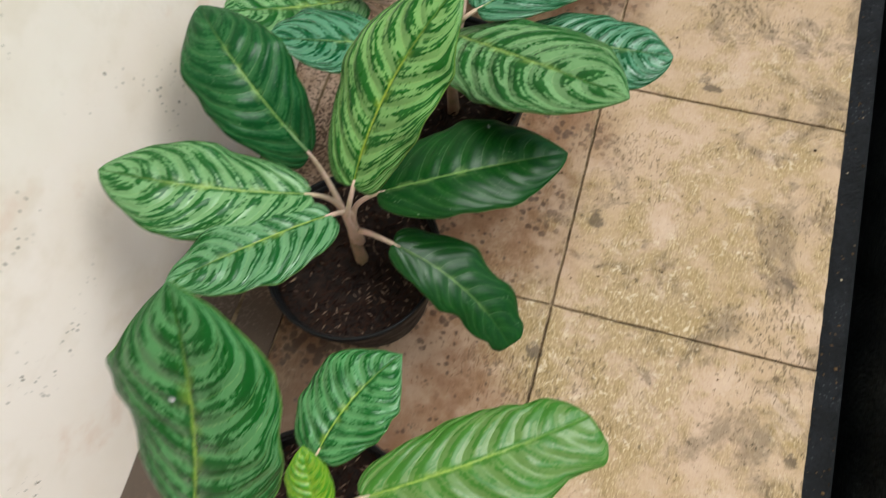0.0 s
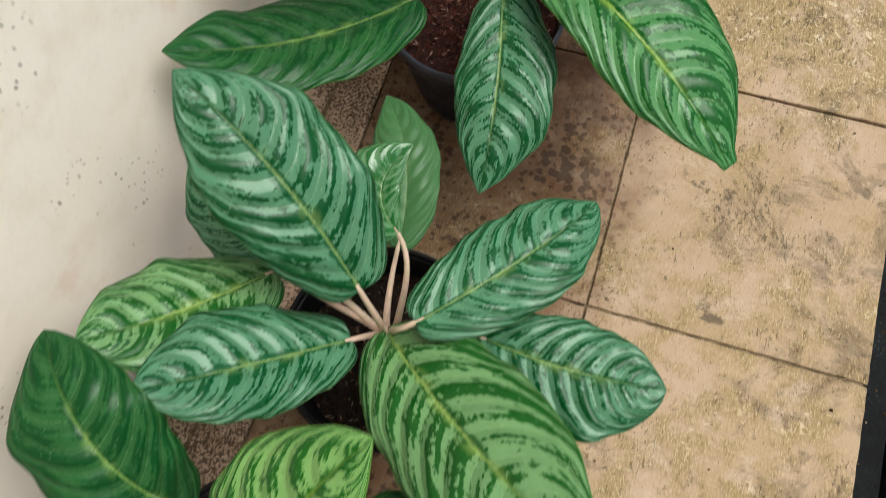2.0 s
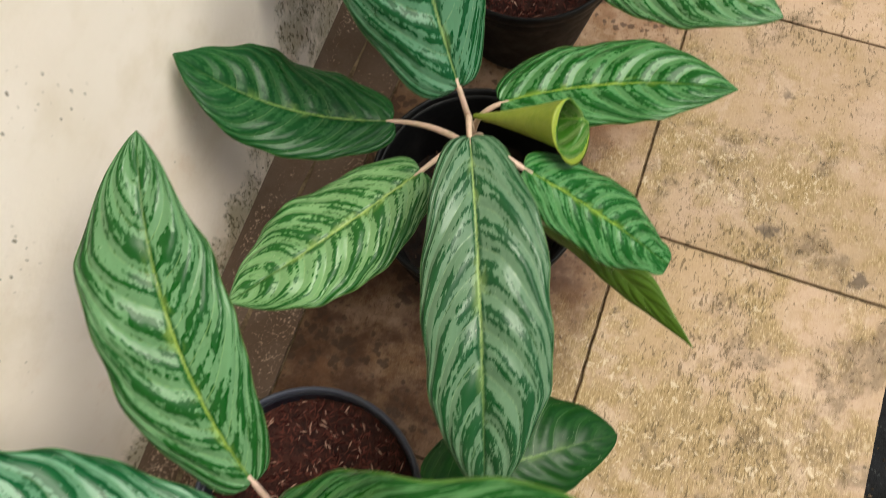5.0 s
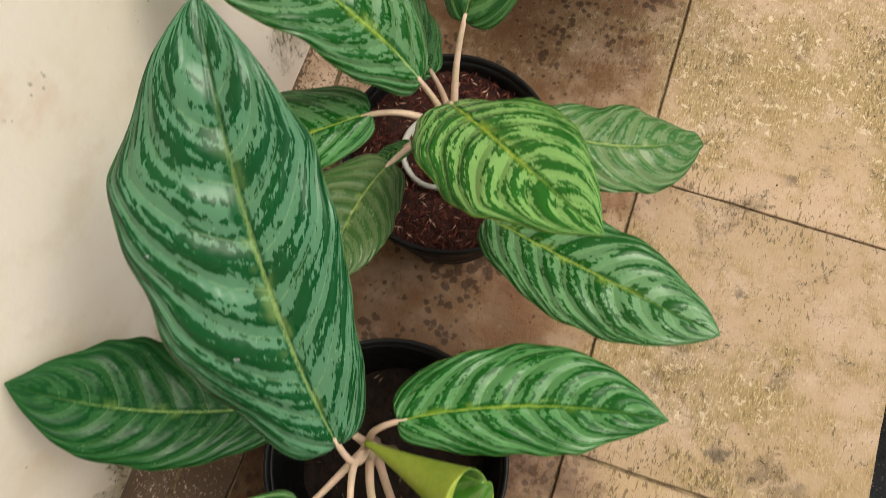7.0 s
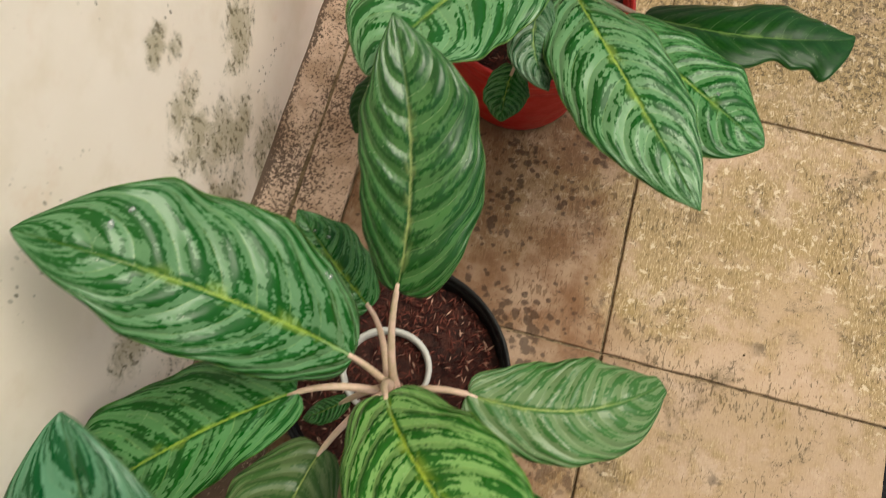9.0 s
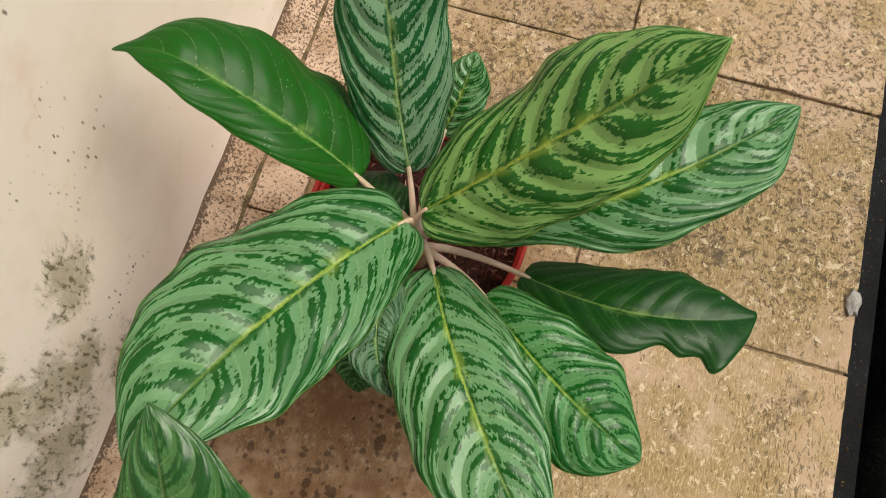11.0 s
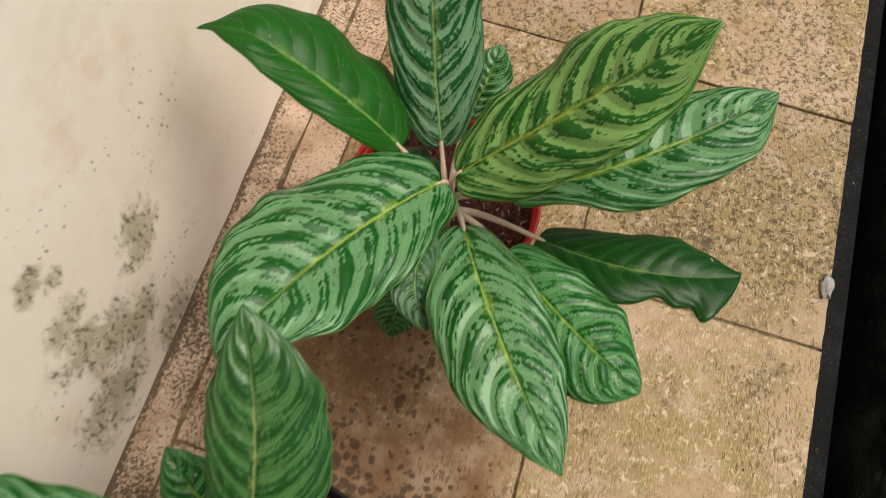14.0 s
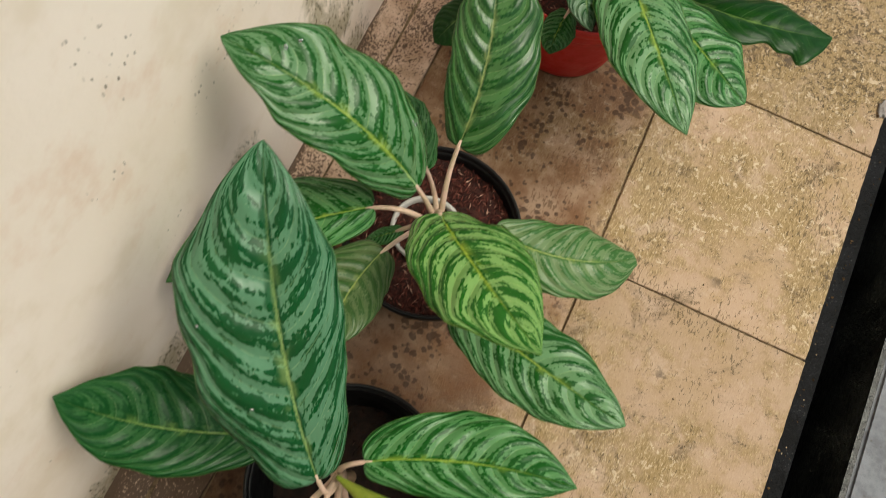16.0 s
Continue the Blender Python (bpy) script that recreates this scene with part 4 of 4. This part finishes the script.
leaf(plant, "plain", (-0.188, 1.765, 0.262), (-0.257, 1.775, 0.317), (-0.343, 1.782, 0.355), (0.025, 0.051), 0.49, roll=10, fold=0.2, hook=0.025, puff=0.2, lobes=((1, 0.22, 0.16, 0.25), (-1, 0.2, 0.15, 0.1), (1, 0.95, 0.05, -0.5), (-1, 0.95, 0.05, -0.5)), blunt=0.2)
leaf(plant, "sage", (-0.135, 1.744, 0.289), (-0.061, 1.779, 0.378), (-0.002, 1.811, 0.448), (0.051, 0.044), 0.55, blunt=0.05, fold=0.12, lobes=((1, 0.85, 0.1, 0.1), (-1, 0.88, 0.1, 0.06)))
leaf(plant, "silver", (-0.090, 1.749, 0.270), (-0.001, 1.795, 0.307), (0.083, 1.873, 0.317), (0.046, 0.038), 0.48, blunt=0.3, fold=0.1, lobes=((1, 0.85, 0.12, 0.25), (1, 0.12, 0.16, -0.45)))
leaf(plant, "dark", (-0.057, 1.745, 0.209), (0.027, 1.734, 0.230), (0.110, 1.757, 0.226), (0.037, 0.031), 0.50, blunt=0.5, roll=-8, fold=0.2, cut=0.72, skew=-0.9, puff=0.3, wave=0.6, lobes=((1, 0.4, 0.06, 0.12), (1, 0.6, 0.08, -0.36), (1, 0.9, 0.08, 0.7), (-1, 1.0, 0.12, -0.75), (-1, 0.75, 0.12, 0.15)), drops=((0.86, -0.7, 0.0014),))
leaf(plant, "deep", (-0.081, 1.713, 0.239), (-0.014, 1.662, 0.251), (0.046, 1.634, 0.241), (0.042, 0.037), 0.56, blunt=0.55, fold=0.15, lobes=((1, 0.85, 0.14, 0.3),), drops=((0.66, -0.25, 0.0016),))
leaf(plant, "silver", (-0.120, 1.718, 0.253), (-0.077, 1.642, 0.285), (-0.003, 1.553, 0.281), (0.042, 0.045), 0.45, fold=0.12)
leaf(plant, "frost", (-0.142, 1.701, 0.265), (-0.141, 1.658, 0.267), (-0.121, 1.626, 0.260), (0.017, 0.020), 0.53, fold=0.1)
leaf(plant, "deep", (-0.152, 1.662, 0.220), (-0.154, 1.645, 0.205), (-0.152, 1.630, 0.185), (0.019, 0.018), 0.51, blunt=0.4, fold=0.1)
leaf(plant, "silver", (-0.146, 1.834, 0.221), (-0.139, 1.859, 0.248), (-0.136, 1.887, 0.261), (0.021, 0.020), 0.54, blunt=0.3, fold=0.1)
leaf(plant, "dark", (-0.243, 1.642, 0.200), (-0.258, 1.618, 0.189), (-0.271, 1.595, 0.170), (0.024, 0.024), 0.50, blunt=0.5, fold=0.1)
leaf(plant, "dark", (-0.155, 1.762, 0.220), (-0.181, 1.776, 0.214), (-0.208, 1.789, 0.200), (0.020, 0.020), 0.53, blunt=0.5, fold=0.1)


# ---- the white plastic ring on the soil of the fifth pot ----
bm, _ = lathe([(0.0320, 0.0), (0.0365, 0.001), (0.0375, 0.010), (0.0360, 0.0125), (0.0335, 0.0115), (0.0318, 0.004), (0.0320, 0.0)], 48, 0.03)
bm.transform(Matrix.Translation((-0.193, 1.413, 0.119)) @ pose(0, 0, 0, 4, -3, 0))
tagged(part("plastic_ring", bm, WHITE_RING), "white plastic ring lying on the coir in the pot", "ring")


# ---- small things on the floor ----
def scatter(name, count, box, sizes, material, label, seed, z=0.0):
    rng = random.Random(seed)
    verts, faces = [], []
    for _ in range(count):
        size = rng.uniform(*sizes) * rng.uniform(0.5, 1.0)
        m = Matrix.Translation((rng.uniform(box[0], box[1]), rng.uniform(box[2], box[3]), z + size * 0.25)) @ Euler((0, 0, rng.uniform(0, 6.28))).to_matrix().to_4x4()
        k, long = len(verts), rng.uniform(0.35, 1.0)
        for cx, cy, cz in ((-1, 0, 0), (0, -long, 0), (1, 0, 0), (0, long, 0), (0.1, 0, 0.6), (0, 0, -0.3)):
            verts.append(m @ Vector((cx * size, cy * size, cz * size)))
        for i in range(4):
            faces += [(k + i, k + (i + 1) % 4, k + 4), (k + (i + 1) % 4, k + i, k + 5)]
    data = bpy.data.meshes.new(name)
    data.from_pydata(verts, [], faces)
    data.materials.append(material)
    return tagged(new(name, data), label, "debris", "", "stuff")


scatter("soil_crumbs", 260, (WALL_X + 0.03, 0.27, 0.0, 2.3), (0.0008, 0.0024), CRUMB, "tiny dark crumbs of soil on the paving", 3)
scatter("gutter_debris", 420, (0.295, 0.334, -0.2, 2.4), (0.0008, 0.0030), CRUMB, "pale bits of debris on the added wet ledge", 4, -0.055)
scatter("gutter_debris", 280, (0.342, 0.374, -0.2, 2.4), (0.001, 0.0042), CRUMB, "pale bits of debris in the gutter", 6, -0.18)
bm = bmesh.new()
bmesh.ops.create_icosphere(bm, subdivisions=3, radius=1.0)
for v in bm.verts:
    k = 1 + 0.45 * noise.noise(v.co * 1.9)
    v.co = Vector((0.2840 + 0.0075 * v.co.x * k, 1.876 + 0.013 * v.co.y * k, 0.001 + 0.004 * v.co.z * k))
tagged(part("cement_lump", bm, PATCH), "pale cement lump stuck on the paving's edge", "cement lump")


# ---- a scrap of green leaf that sticks to the wall ----
bm = bmesh.new()
bmesh.ops.create_icosphere(bm, subdivisions=3, radius=1.0)
for v in bm.verts:
    k = 1 + 0.5 * noise.noise(v.co * 1.6)
    v.co = Vector((WALL_X + 0.0010 + 0.0016 * v.co.x, 0.6486 + 0.0042 * v.co.y * k, 0.3474 + 0.0075 * v.co.z * k))
tagged(part("leaf_scrap", bm, SCRAP), "small scrap of blue-green leaf stuck on the wall", "leaf scrap")


# ---- paving tiles, each laid on the bed ----
def tile_mesh(x0, x1, y0, y1, seed):
    """A slab whose edges waver and crumble a little, with a rounded upper edge."""
    bm = bmesh.new()
    rings = []
    count = 26
    for inset, z in ((0.0, -0.03), (0.0, -0.0020), (0.0004, -0.0007), (0.0014, 0.0)):
        ring = []
        for k in range(4 * count):
            edge, f = divmod(k, count)
            f /= count
            x, y = ((x0 + (x1 - x0) * f, y0), (x1, y0 + (y1 - y0) * f), (x1 - (x1 - x0) * f, y1), (x0, y1 - (y1 - y0) * f))[edge]
            chip = 0.0011 * noise.noise(Vector((x * 55, y * 55, seed))) + 0.0022 * max(0.0, noise.noise(Vector((x * 25, y * 25, seed + 9))) - 0.35)
            k2 = inset + max(-0.0006, chip)
            ring.append(bm.verts.new((min(max(x, x0 + k2), x1 - k2), min(max(y, y0 + k2), y1 - k2), z)))
        rings.append(ring)
    for one, two in zip(rings, rings[1:]):
        for k in range(4 * count):
            bm.faces.new((one[k], one[(k + 1) % (4 * count)], two[(k + 1) % (4 * count)], two[k]))
    bm.faces.new(rings[-1])
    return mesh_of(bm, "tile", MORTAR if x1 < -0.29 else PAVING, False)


COLUMNS = ((-0.3485, -0.2965), (-0.2945, -0.0012), (0.0012, 0.2890))
for ci, (x0, x1) in enumerate(COLUMNS):
    for ri in range(-3, 11):
        gap = 0.0010 + (0.0010 if ci == 2 and ri % 2 == 0 else 0.0)
        y0, y1 = 0.3 * ri + gap, 0.3 * (ri + 1) - 0.0010
        tile = new("tile", tile_mesh(x0, x1, y0, y1, 100 * ci + ri))
        tile.parent = bed
        tile.location.z = 0.0008 * ((ri * 7 + ci * 5) % 4 - 1.5)
